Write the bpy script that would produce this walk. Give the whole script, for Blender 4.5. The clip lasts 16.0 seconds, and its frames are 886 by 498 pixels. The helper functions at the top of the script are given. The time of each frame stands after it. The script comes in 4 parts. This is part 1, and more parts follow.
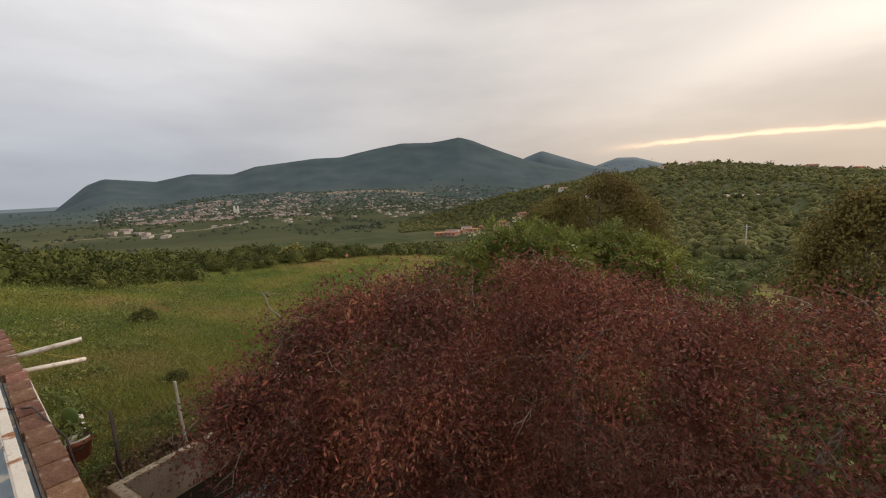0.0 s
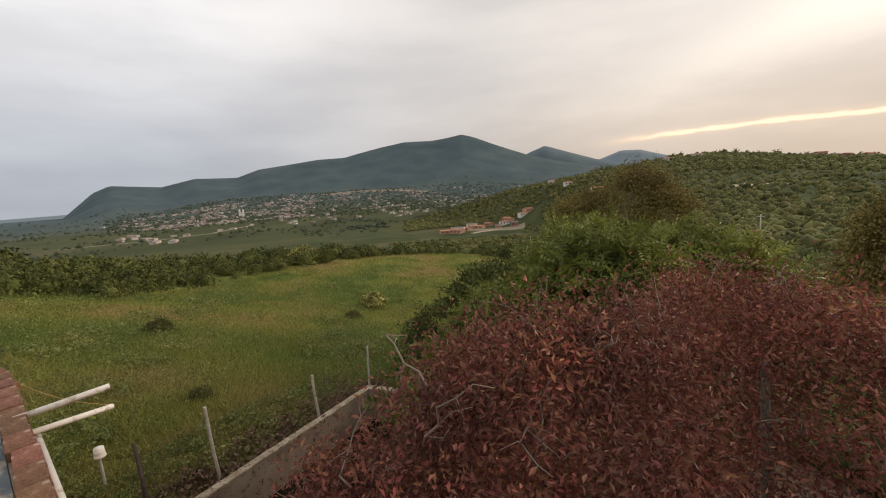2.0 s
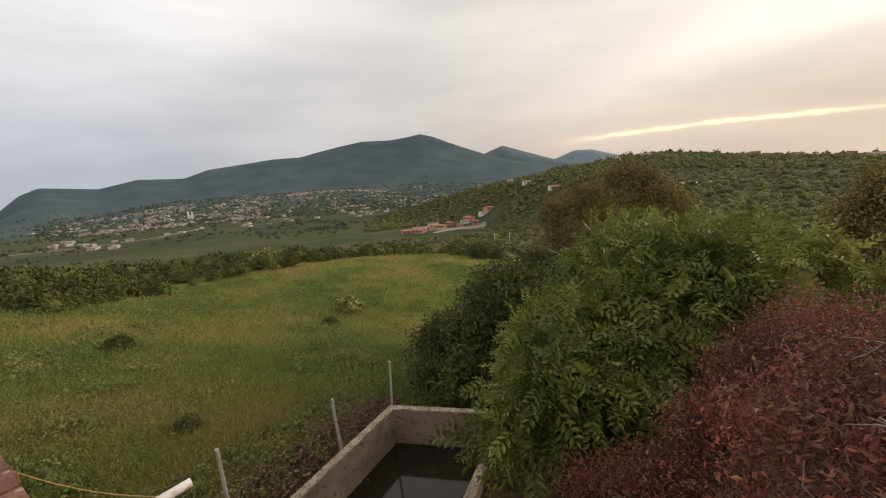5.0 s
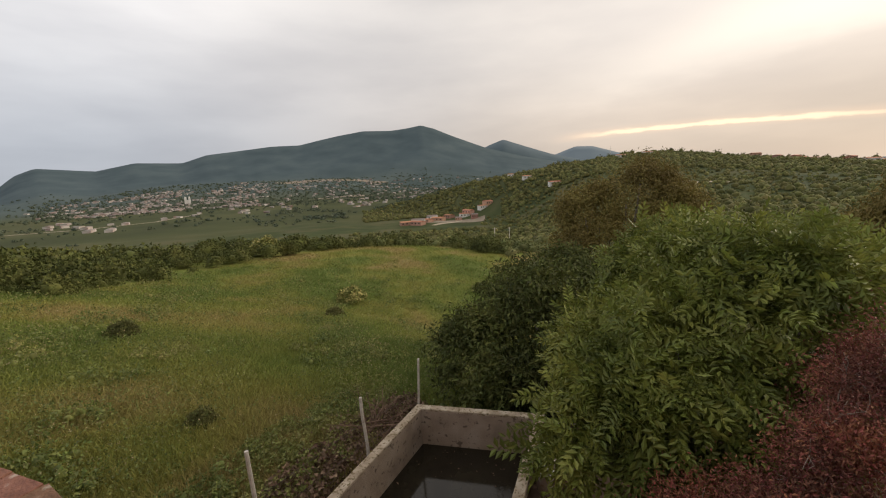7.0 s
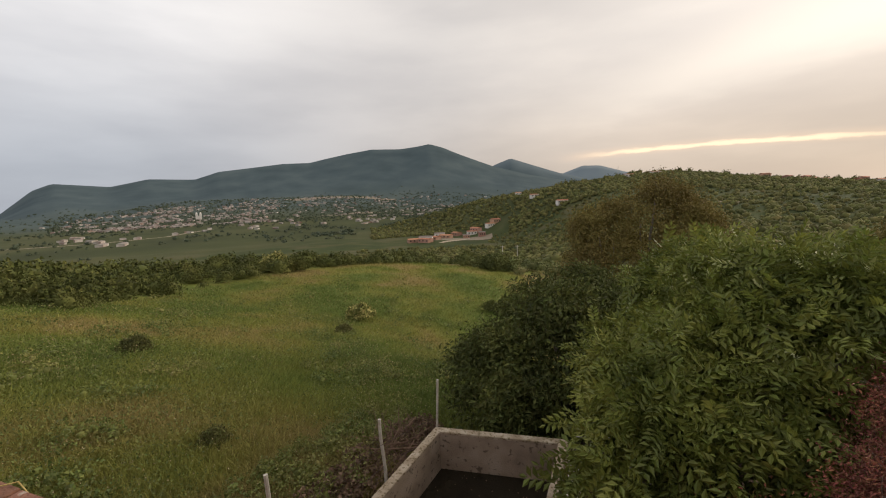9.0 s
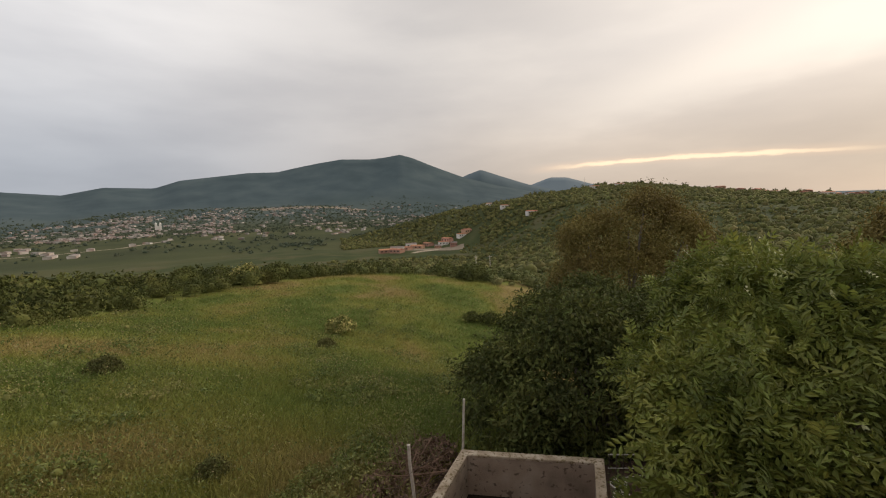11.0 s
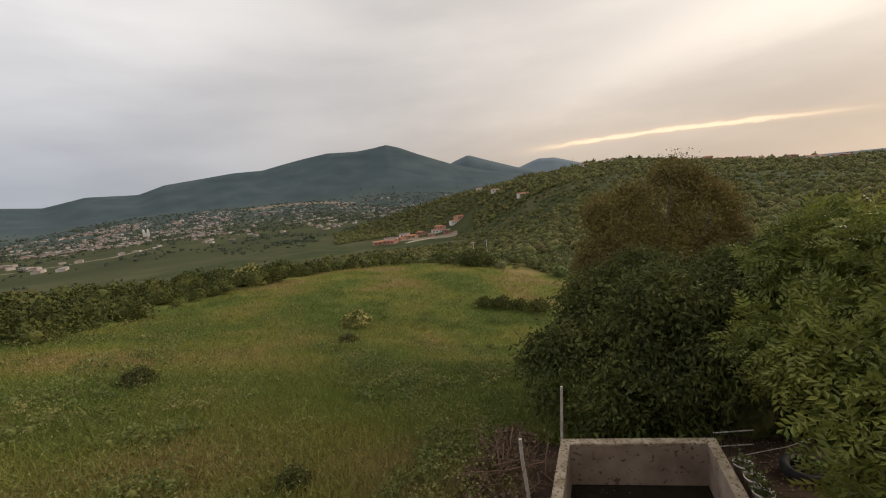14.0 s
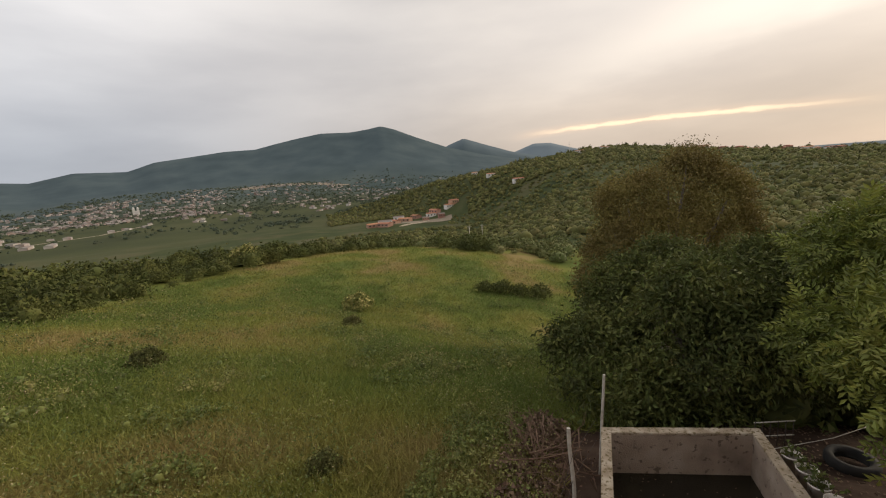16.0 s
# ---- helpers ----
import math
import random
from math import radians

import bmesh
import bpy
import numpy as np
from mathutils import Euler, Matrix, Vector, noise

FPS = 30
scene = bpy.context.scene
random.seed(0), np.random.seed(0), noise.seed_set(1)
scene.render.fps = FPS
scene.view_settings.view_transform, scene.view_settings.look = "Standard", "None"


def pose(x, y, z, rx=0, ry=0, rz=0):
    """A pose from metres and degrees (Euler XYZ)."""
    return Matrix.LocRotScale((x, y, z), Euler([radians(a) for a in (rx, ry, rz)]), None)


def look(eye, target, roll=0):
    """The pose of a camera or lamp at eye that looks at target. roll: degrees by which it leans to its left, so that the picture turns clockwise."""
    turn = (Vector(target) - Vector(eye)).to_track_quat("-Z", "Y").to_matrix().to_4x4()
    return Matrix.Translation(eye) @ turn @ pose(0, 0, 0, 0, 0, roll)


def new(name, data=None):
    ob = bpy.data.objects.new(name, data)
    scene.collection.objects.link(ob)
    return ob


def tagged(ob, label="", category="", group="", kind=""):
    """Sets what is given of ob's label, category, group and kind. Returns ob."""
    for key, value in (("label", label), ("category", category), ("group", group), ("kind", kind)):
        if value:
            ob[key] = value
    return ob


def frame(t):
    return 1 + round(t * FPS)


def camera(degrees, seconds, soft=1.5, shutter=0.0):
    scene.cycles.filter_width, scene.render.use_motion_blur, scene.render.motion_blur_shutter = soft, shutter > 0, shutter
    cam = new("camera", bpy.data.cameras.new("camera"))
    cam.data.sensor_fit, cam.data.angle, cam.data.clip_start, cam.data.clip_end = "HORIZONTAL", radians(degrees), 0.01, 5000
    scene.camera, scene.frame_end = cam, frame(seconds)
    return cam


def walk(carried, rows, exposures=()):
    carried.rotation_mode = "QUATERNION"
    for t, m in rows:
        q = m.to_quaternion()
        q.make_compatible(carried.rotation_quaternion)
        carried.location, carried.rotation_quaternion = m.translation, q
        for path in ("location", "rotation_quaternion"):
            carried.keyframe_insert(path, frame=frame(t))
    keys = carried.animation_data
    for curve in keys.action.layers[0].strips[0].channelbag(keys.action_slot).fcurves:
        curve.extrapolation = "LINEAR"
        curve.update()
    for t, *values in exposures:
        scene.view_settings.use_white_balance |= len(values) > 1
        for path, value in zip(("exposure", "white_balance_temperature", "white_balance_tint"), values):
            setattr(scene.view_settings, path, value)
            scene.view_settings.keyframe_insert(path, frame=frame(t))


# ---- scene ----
cam = camera(94.0, 16.0, soft=1.1)
PATH = [
    (0.0, 0.252, -0.382, 4.985, 81.86, 2.48, 26.02),
    (0.5, -0.025, -0.272, 4.994, 83.26, -5.13, 26.59),
    (1.0, -0.322, -0.183, 5.010, 81.15, 3.29, 24.88),
    (1.5, -0.655, -0.035, 5.007, 79.60, 5.16, 25.67),
    (2.0, -0.982, 0.049, 4.989, 81.59, 4.01, 26.49),
    (2.5, -1.267, 0.050, 5.003, 81.98, 0.63, 24.34),
    (3.0, -1.553, 0.150, 5.011, 81.89, 0.78, 24.81),
    (5.5, -2.915, 0.312, 5.003, 81.02, 4.81, 20.48),
    (6.0, -3.148, 0.344, 5.021, 80.83, 3.47, 19.83),
    (6.5, -3.349, 0.392, 5.011, 79.82, 5.49, 19.29),
    (7.0, -3.490, 0.437, 4.990, 80.11, 2.74, 20.86),
    (7.5, -3.576, 0.429, 4.952, 82.41, 0.65, 22.67),
    (8.0, -3.617, 0.458, 4.979, 81.05, -2.27, 23.25),
    (8.5, -3.716, 0.369, 4.974, 84.37, 1.07, 20.45),
    (9.0, -3.768, 0.425, 5.003, 82.58, 2.31, 21.91),
    (11.5, -5.184, 0.465, 5.008, 84.01, 2.06, 17.40),
    (12.0, -5.486, 0.514, 5.004, 82.30, 2.07, 19.74),
    (12.5, -5.748, 0.424, 4.995, 82.43, 4.03, 22.09),
    (13.0, -5.979, 0.340, 4.989, 82.84, 4.20, 22.47),
    (13.5, -6.254, 0.369, 5.013, 82.78, 4.01, 19.49),
    (14.0, -6.502, 0.416, 5.002, 82.08, 5.72, 16.40),
    (14.5, -6.727, 0.459, 4.998, 82.71, 7.13, 11.78),
    (15.0, -6.959, 0.483, 5.010, 83.02, 3.73, 8.51),
    (15.5, -7.195, 0.488, 5.041, 80.44, 5.67, 10.45),
    (16.0, -7.359, 0.455, 5.009, 79.78, 4.54, 15.66),
]
walk(cam, [(r[0], pose(*r[1:])) for r in PATH], [(0.0, 0.0), (1.0, 0.02), (2.5, 0.11), (6.5, 0.12), (9.0, 0.04), (12.0, -0.08), (15.0, -0.08), (16.0, 0.02)])

# ---------- sky, sun ----------
world = bpy.data.worlds.new("overcast_sky")
scene.world = world
world.use_nodes = True
wn, wl = world.node_tree.nodes, world.node_tree.links
wn.clear()


def wmath(op, a, b=None, clamp=False):
    n = wn.new("ShaderNodeMath")
    n.operation, n.use_clamp = op, clamp
    for i, v in enumerate((a, b)):
        if v is None:
            continue
        if isinstance(v, (int, float)):
            n.inputs[i].default_value = v
        else:
            wl.new(v, n.inputs[i])
    return n.outputs[0]


def wmix(fac, a, b, blend="MIX"):
    n = wn.new("ShaderNodeMix")
    n.data_type, n.blend_type = "RGBA", blend
    for i, v in ((0, fac), (6, a), (7, b)):
        if isinstance(v, tuple):
            n.inputs[i].default_value = (*v, 1)
        elif isinstance(v, (int, float)):
            n.inputs[i].default_value = v
        else:
            wl.new(v, n.inputs[i])
    return n.outputs[2]


def wstep(v, lo, hi):
    n = wn.new("ShaderNodeMapRange")
    n.interpolation_type = "SMOOTHSTEP"
    wl.new(v, n.inputs[0])
    n.inputs[1].default_value, n.inputs[2].default_value = lo, hi
    return n.outputs[0]


def wdot(vec, d):
    n = wn.new("ShaderNodeVectorMath")
    n.operation = "DOT_PRODUCT"
    wl.new(vec, n.inputs[0])
    n.inputs[1].default_value = d
    return n.outputs["Value"]


def bearing(az):
    return (math.sin(radians(az)), math.cos(radians(az)), 0.0)


coord = wn.new("ShaderNodeTexCoord").outputs["Generated"]
height = wdot(coord, (0, 0, 1))
east = wdot(coord, bearing(38))
side = wdot(coord, bearing(70))
stretch = wn.new("ShaderNodeMapping")
wl.new(coord, stretch.inputs[0])
stretch.inputs["Rotation"].default_value = (0.0, radians(9), radians(-20))
stretch.inputs["Scale"].default_value = (1.2, 1.2, 4.5)
veil = wn.new("ShaderNodeTexNoise")
wl.new(stretch.outputs[0], veil.inputs["Vector"])
veil.inputs["Scale"].default_value, veil.inputs["Detail"].default_value = 1.7, 5
cloud = wmix(wstep(height, 0.02, 0.42), (0.43, 0.46, 0.52), (0.95, 0.93, 0.93))
cloud = wmix(wstep(side, -0.75, 0.25), cloud, wmix(wstep(height, 0.0, 0.36), (0.58, 0.51, 0.46), (0.84, 0.78, 0.72)))
cloud = wmix(wmath("MULTIPLY", wstep(east, 0.45, 0.98), 0.75), cloud,
             wmix(wstep(height, 0.06, 0.34), (0.74, 0.60, 0.48), (1.45, 1.28, 1.10)))
cloud = wmix(0.52, cloud, wmix(wstep(veil.outputs["Fac"], 0.28, 0.72), (0.74, 0.74, 0.76), (1.22, 1.2, 1.17)), "MULTIPLY")
bank = wmath("MULTIPLY", wstep(wdot(coord, bearing(-16)), 0.72, 0.95), wstep(height, 0.10, 0.26))
cloud = wmix(wmath("MULTIPLY", bank, 0.30), cloud, (0.48, 0.46, 0.47))
# a broad bright band that climbs towards the hidden sun
across = wdot(coord, bearing(90))
band = wmath("SUBTRACT", wmath("SUBTRACT", height, 0.166), wmath("MULTIPLY", across, 0.158))
band = wmath("ADD", band, wmath("MULTIPLY", wmath("SUBTRACT", veil.outputs["Fac"], 0.5), 0.10))
band = wmath("MULTIPLY", wstep(band, -0.055, 0.01), wmath("SUBTRACT", 1.0, wstep(band, 0.015, 0.10)))
band = wmath("MULTIPLY", band, wstep(across, -0.28, 0.42))
cloud = wmix(wmath("MULTIPLY", band, 0.60), cloud, (1.30, 1.15, 0.98))
# a thin break in the cloud low in the west
bow = wmath("POWER", wmath("ABSOLUTE", wmath("SUBTRACT", across, 0.16)), 2.0)
level = wmath("ADD", wmath("SUBTRACT", height, 0.0802), wmath("MULTIPLY", bow, 0.13))
wisp = wn.new("ShaderNodeTexNoise")
wl.new(stretch.outputs[0], wisp.inputs["Vector"])
wisp.inputs["Scale"].default_value, wisp.inputs["Detail"].default_value = 16.0, 5
ragged = wmath("ADD", level, wmath("MULTIPLY", wmath("SUBTRACT", wisp.outputs["Fac"], 0.5), 0.014))
gap = wmath("MULTIPLY", wstep(ragged, -0.0060, -0.0015), wmath("SUBTRACT", 1.0, wstep(ragged, 0.0005, 0.0062)))
gap = wmath("MULTIPLY", gap, wstep(across, -0.09, 0.06))
gap = wmath("MULTIPLY", gap, wmath("SUBTRACT", 1.0, wstep(across, 0.30, 0.52)))
blush = wmath("MULTIPLY", wstep(level, -0.014, -0.002), wmath("SUBTRACT", 1.0, wstep(level, 0.0, 0.016)))
blush = wmath("MULTIPLY", blush, wmath("MULTIPLY", wstep(across, -0.13, -0.04), wmath("SUBTRACT", 1.0, wstep(across, 0.4, 0.55))))
cloud = wmix(wmath("MULTIPLY", blush, 0.30), cloud, (1.05, 0.74, 0.52))
cloud = wmix(wmath("MULTIPLY", gap, 0.88), cloud, (1.35, 1.05, 0.72))
sky = wn.new("ShaderNodeTexSky")
sky.sky_type, sky.sun_disc = "NISHITA", False
sky.sun_elevation, sky.sun_rotation = radians(14), radians(48)
clear = wn.new("ShaderNodeVectorMath")
clear.operation = "SCALE"
wl.new(sky.outputs[0], clear.inputs[0])
clear.inputs["Scale"].default_value = 0.10
bg = wn.new("ShaderNodeBackground")
wl.new(wmix(0.95, clear.outputs[0], cloud), bg.inputs[0])
bg.inputs[1].default_value = 1.0
out = wn.new("ShaderNodeOutputWorld")
wl.new(bg.outputs[0], out.inputs[0])

sun_data = bpy.data.lights.new("sun", "SUN")
sun_data.energy, sun_data.angle, sun_data.color = 1.9, radians(22), (1.0, 0.85, 0.66)
sun = new("sun", sun_data)
sd = Vector((math.sin(radians(48)) * math.cos(radians(20)), math.cos(radians(48)) * math.cos(radians(20)), math.sin(radians(20))))
sun.matrix_world = look(sd * 60, (0, 0, 0))


# ---------- materials ----------
def material(name, colours, scale=4.0, rough=0.85, bump=0.0, bump_scale=40.0, island=0.0, obj_random=0.0, metal=0.0, detail=6, spots=None, through_light=0.0, span=(0.3, 0.7)):
    """Noise-mixed base colours; island and obj_random vary the value piece by piece; spots = (colour, scale, amount)."""
    m = bpy.data.materials.new(name)
    m.use_nodes = True
    n, l = m.node_tree.nodes, m.node_tree.links
    b = n["Principled BSDF"]
    b.inputs["Roughness"].default_value = rough
    b.inputs["Metallic"].default_value = metal
    b.inputs["Specular IOR Level"].default_value = 0.3
    tc = n.new("ShaderNodeTexCoord").outputs["Object"]
    nz = n.new("ShaderNodeTexNoise")
    nz.inputs["Scale"].default_value, nz.inputs["Detail"].default_value = scale, detail
    l.new(tc, nz.inputs["Vector"])
    ramp = n.new("ShaderNodeValToRGB")
    el = ramp.color_ramp.elements
    k = len(colours)
    for i, c in enumerate(colours):
        pos = span[0] + (span[1] - span[0]) * i / max(1, k - 1)
        e = el[i] if i < 2 else el.new(pos)
        e.position, e.color = pos, (*c, 1)
    l.new(nz.outputs["Fac"], ramp.inputs[0])
    col = ramp.outputs[0]
    if spots:
        c2, s2, amount = spots
        sp = n.new("ShaderNodeTexNoise")
        sp.inputs["Scale"].default_value, sp.inputs["Detail"].default_value = s2, 8
        l.new(tc, sp.inputs["Vector"])
        mr = n.new("ShaderNodeMapRange")
        mr.inputs[1].default_value, mr.inputs[2].default_value = 0.62 - 0.3 * amount, 0.70 - 0.3 * amount
        l.new(sp.outputs["Fac"], mr.inputs[0])
        mx = n.new("ShaderNodeMix")
        mx.data_type = "RGBA"
        mx.inputs[7].default_value = (*c2, 1)
        l.new(mr.outputs[0], mx.inputs[0])
        l.new(col, mx.inputs[6])
        col = mx.outputs[2]
    for amount, src in ((island, "island"), (obj_random, "object")):
        if amount:
            r = n.new("ShaderNodeNewGeometry").outputs["Random Per Island"] if src == "island" else n.new("ShaderNodeObjectInfo").outputs["Random"]
            mr = n.new("ShaderNodeMapRange")
            mr.inputs[3].default_value, mr.inputs[4].default_value = 1 - amount, 1 + amount
            l.new(r, mr.inputs[0])
            hs = n.new("ShaderNodeHueSaturation")
            l.new(mr.outputs[0], hs.inputs["Value"])
            hr = n.new("ShaderNodeMapRange")
            hr.inputs[3].default_value, hr.inputs[4].default_value = 0.5 - 0.05 * amount, 0.5 + 0.05 * amount
            mul = n.new("ShaderNodeMath")
            mul.operation = "FRACT"
            m7 = n.new("ShaderNodeMath")
            m7.operation = "MULTIPLY"
            m7.inputs[1].default_value = 7.31
            l.new(r, m7.inputs[0])
            l.new(m7.outputs[0], mul.inputs[0])
            l.new(mul.outputs[0], hr.inputs[0])
            l.new(hr.outputs[0], hs.inputs["Hue"])
            l.new(col, hs.inputs["Color"])
            col = hs.outputs[0]
    l.new(col, b.inputs["Base Color"])
    if bump:
        bz = n.new("ShaderNodeTexNoise")
        bz.inputs["Scale"].default_value, bz.inputs["Detail"].default_value = bump_scale, 8
        l.new(tc, bz.inputs["Vector"])
        bp = n.new("ShaderNodeBump")
        bp.inputs["Strength"].default_value, bp.inputs["Distance"].default_value = bump, 0.02
        l.new(bz.outputs["Fac"], bp.inputs["Height"])
        l.new(bp.outputs[0], b.inputs["Normal"])
    if through_light:
        tr = n.new("ShaderNodeBsdfTranslucent")
        l.new(col, tr.inputs[0])
        ms = n.new("ShaderNodeMixShader")
        ms.inputs[0].default_value = through_light
        l.new(b.outputs[0], ms.inputs[1])
        l.new(tr.outputs[0], ms.inputs[2])
        l.new(ms.outputs[0], n["Material Output"].inputs[0])
    return m


M_RED = material("red_leaf", [(0.105, 0.042, 0.032), (0.176, 0.067, 0.046), (0.31, 0.116, 0.064)], 1.6, 0.6, island=0.48, through_light=0.2)
M_GREEN = material("green_leaf", [(0.080, 0.100, 0.021), (0.150, 0.175, 0.035), (0.240, 0.250, 0.058)], 1.1, 0.5, island=0.28, through_light=0.25)
M_DARK = material("dark_leaf", [(0.044, 0.054, 0.014), (0.076, 0.090, 0.022), (0.118, 0.130, 0.034)], 1.0, 0.75, island=0.4, through_light=0.15)
M_OLIVE = material("olive_leaf", [(0.105, 0.080, 0.024), (0.165, 0.128, 0.036), (0.215, 0.180, 0.050)], 0.6, 0.7, island=0.22, through_light=0.2)
M_SCRUB = material("scrub_leaf", [(0.060, 0.076, 0.024), (0.112, 0.128, 0.040), (0.185, 0.170, 0.068)], 0.22, 0.8, island=0.28)
M_WOOD = material("woodland_leaf", [(0.056, 0.061, 0.019), (0.094, 0.098, 0.030), (0.155, 0.140, 0.050)], 0.22, 0.95, island=0.36)
M_VALE = material("far_leaf", [(0.042, 0.060, 0.040), (0.062, 0.080, 0.050), (0.085, 0.098, 0.058)], 0.05, 0.85, island=0.25)
M_BARE = material("bare_slope", [(0.17, 0.135, 0.10), (0.24, 0.20, 0.15), (0.14, 0.14, 0.09)], 0.02, 0.95)
M_HEDGE = material("hedge_leaf", [(0.048, 0.058, 0.016), (0.078, 0.090, 0.023), (0.120, 0.122, 0.034)], 0.25, 0.95, island=0.3)
M_YELLOWBUSH = material("flowering_leaf", [(0.10, 0.12, 0.032), (0.22, 0.22, 0.06), (0.50, 0.44, 0.18)], 3.0, 0.75, island=0.3, span=(0.36, 0.64))
M_GRASS = material("grass_blade", [(0.120, 0.165, 0.036), (0.168, 0.200, 0.044), (0.225, 0.225, 0.054), (0.280, 0.230, 0.085)], 0.11, 0.75, island=0.3, through_light=0.25, span=(0.38, 0.62))
M_WEED = material("weed_leaf", [(0.080, 0.115, 0.026), (0.140, 0.165, 0.042), (0.225, 0.215, 0.066)], 0.5, 0.6, island=0.4, through_light=0.2)
M_SEED = material("seed_head", [(0.26, 0.22, 0.11), (0.40, 0.34, 0.20)], 0.4, 0.9, island=0.3)
M_BARK = material("bark", [(0.10, 0.085, 0.07), (0.22, 0.19, 0.16)], 8, 0.9, 0.5, 60)
M_TWIG = material("grey_twig", [(0.15, 0.115, 0.095), (0.28, 0.23, 0.195)], 6, 0.85, 0.3, 80)
M_DRY = material("dry_stick", [(0.085, 0.054, 0.036), (0.185, 0.122, 0.080)], 6, 0.9, 0.3, 80, island=0.3)
M_CONCRETE = material("tank_concrete", [(0.20, 0.155, 0.120), (0.29, 0.230, 0.180), (0.36, 0.300, 0.245)], 2.2, 0.9, 0.6, 50, spots=((0.12, 0.092, 0.068), 11.0, 0.10))
M_CAP = material("tank_rim_concrete", [(0.22, 0.17, 0.115), (0.34, 0.28, 0.21), (0.45, 0.39, 0.31)], 5, 0.9, 0.7, 70, spots=((0.15, 0.115, 0.06), 22.0, 0.28))
M_WATER = material("dark_water", [(0.012, 0.010, 0.007), (0.02, 0.017, 0.011)], 3, 0.08)
M_BRICK = material("red_brick", [(0.125, 0.060, 0.037), (0.195, 0.098, 0.062), (0.265, 0.150, 0.105)], 9, 0.9, 0.8, 60, obj_random=0.28, spots=((0.38, 0.32, 0.26), 10.0, 0.20))
M_MORTAR = material("mortar", [(0.30, 0.25, 0.21), (0.42, 0.37, 0.32)], 20, 0.95, 0.6, 90)
M_HOUSEWALL = material("weathered_wall", [(0.30, 0.13, 0.075), (0.38, 0.22, 0.15), (0.45, 0.34, 0.28)], 3, 0.9, 0.5, 40)
M_BLUE = material("peeling_blue_paint", [(0.20, 0.25, 0.30), (0.27, 0.33, 0.38)], 5, 0.7, 0.4, 60, spots=((0.62, 0.58, 0.50), 6.0, 0.25))
M_WHITERUST = material("rusty_white_paint", [(0.55, 0.50, 0.44), (0.66, 0.62, 0.56)], 5, 0.6, 0.3, 60, spots=((0.25, 0.10, 0.035), 9.0, 0.22))
M_PVC = material("white_plastic", [(0.62, 0.57, 0.53), (0.72, 0.68, 0.63)], 7, 0.45, spots=((0.45, 0.38, 0.30), 12.0, 0.08))
M_TERRA = material("terracotta", [(0.24, 0.085, 0.05), (0.33, 0.13, 0.08)], 9, 0.85, 0.3, 60)
M_IRON = material("dark_iron", [(0.03, 0.024, 0.022), (0.07, 0.05, 0.042)], 12, 0.7, 0.3, 80)
M_POST = material("weathered_post", [(0.34, 0.31, 0.27), (0.52, 0.49, 0.44)], 12, 0.9, 0.4, 60)
M_ROPE = material("yellow_rope", [(0.38, 0.27, 0.09), (0.52, 0.39, 0.15)], 40, 0.9, 0.5, 200)
M_ROOF = material("roof_floor", [(0.24, 0.20, 0.17), (0.36, 0.31, 0.27)], 2, 0.9, 0.4, 40)
M_PAVE = material("patio_concrete", [(0.17, 0.14, 0.11), (0.26, 0.22, 0.18)], 2.5, 0.9, 0.4, 40)
M_CACTUS = material("cactus_pad", [(0.09, 0.15, 0.04), (0.14, 0.21, 0.06)], 10, 0.5, 0.2, 60)
M_RUBBER = material("tyre_rubber", [(0.015, 0.015, 0.015), (0.03, 0.028, 0.026)], 10, 0.8)
M_TOWN = material("town_walls", [(0.25, 0.165, 0.135), (0.32, 0.29, 0.27), (0.46, 0.44, 0.42)], 0.07, 0.9, island=0.4)
M_TOWNROOF = material("town_roofs", [(0.20, 0.11, 0.085), (0.22, 0.19, 0.175), (0.34, 0.32, 0.30)], 0.07, 0.9, island=0.4)
M_WALLPINK = material("salmon_wall", [(0.36, 0.20, 0.14), (0.45, 0.29, 0.22)], 0.3, 0.9, obj_random=0.3)
M_ROOFRED = material("clay_roof", [(0.30, 0.12, 0.07), (0.40, 0.19, 0.12)], 0.5, 0.9, obj_random=0.25)
M_WALLWHITE = material("white_wall", [(0.60, 0.58, 0.55), (0.72, 0.70, 0.67)], 0.3, 0.9)
M_TRACK = material("dirt_track", [(0.32, 0.26, 0.19), (0.42, 0.36, 0.28)], 0.2, 0.95)


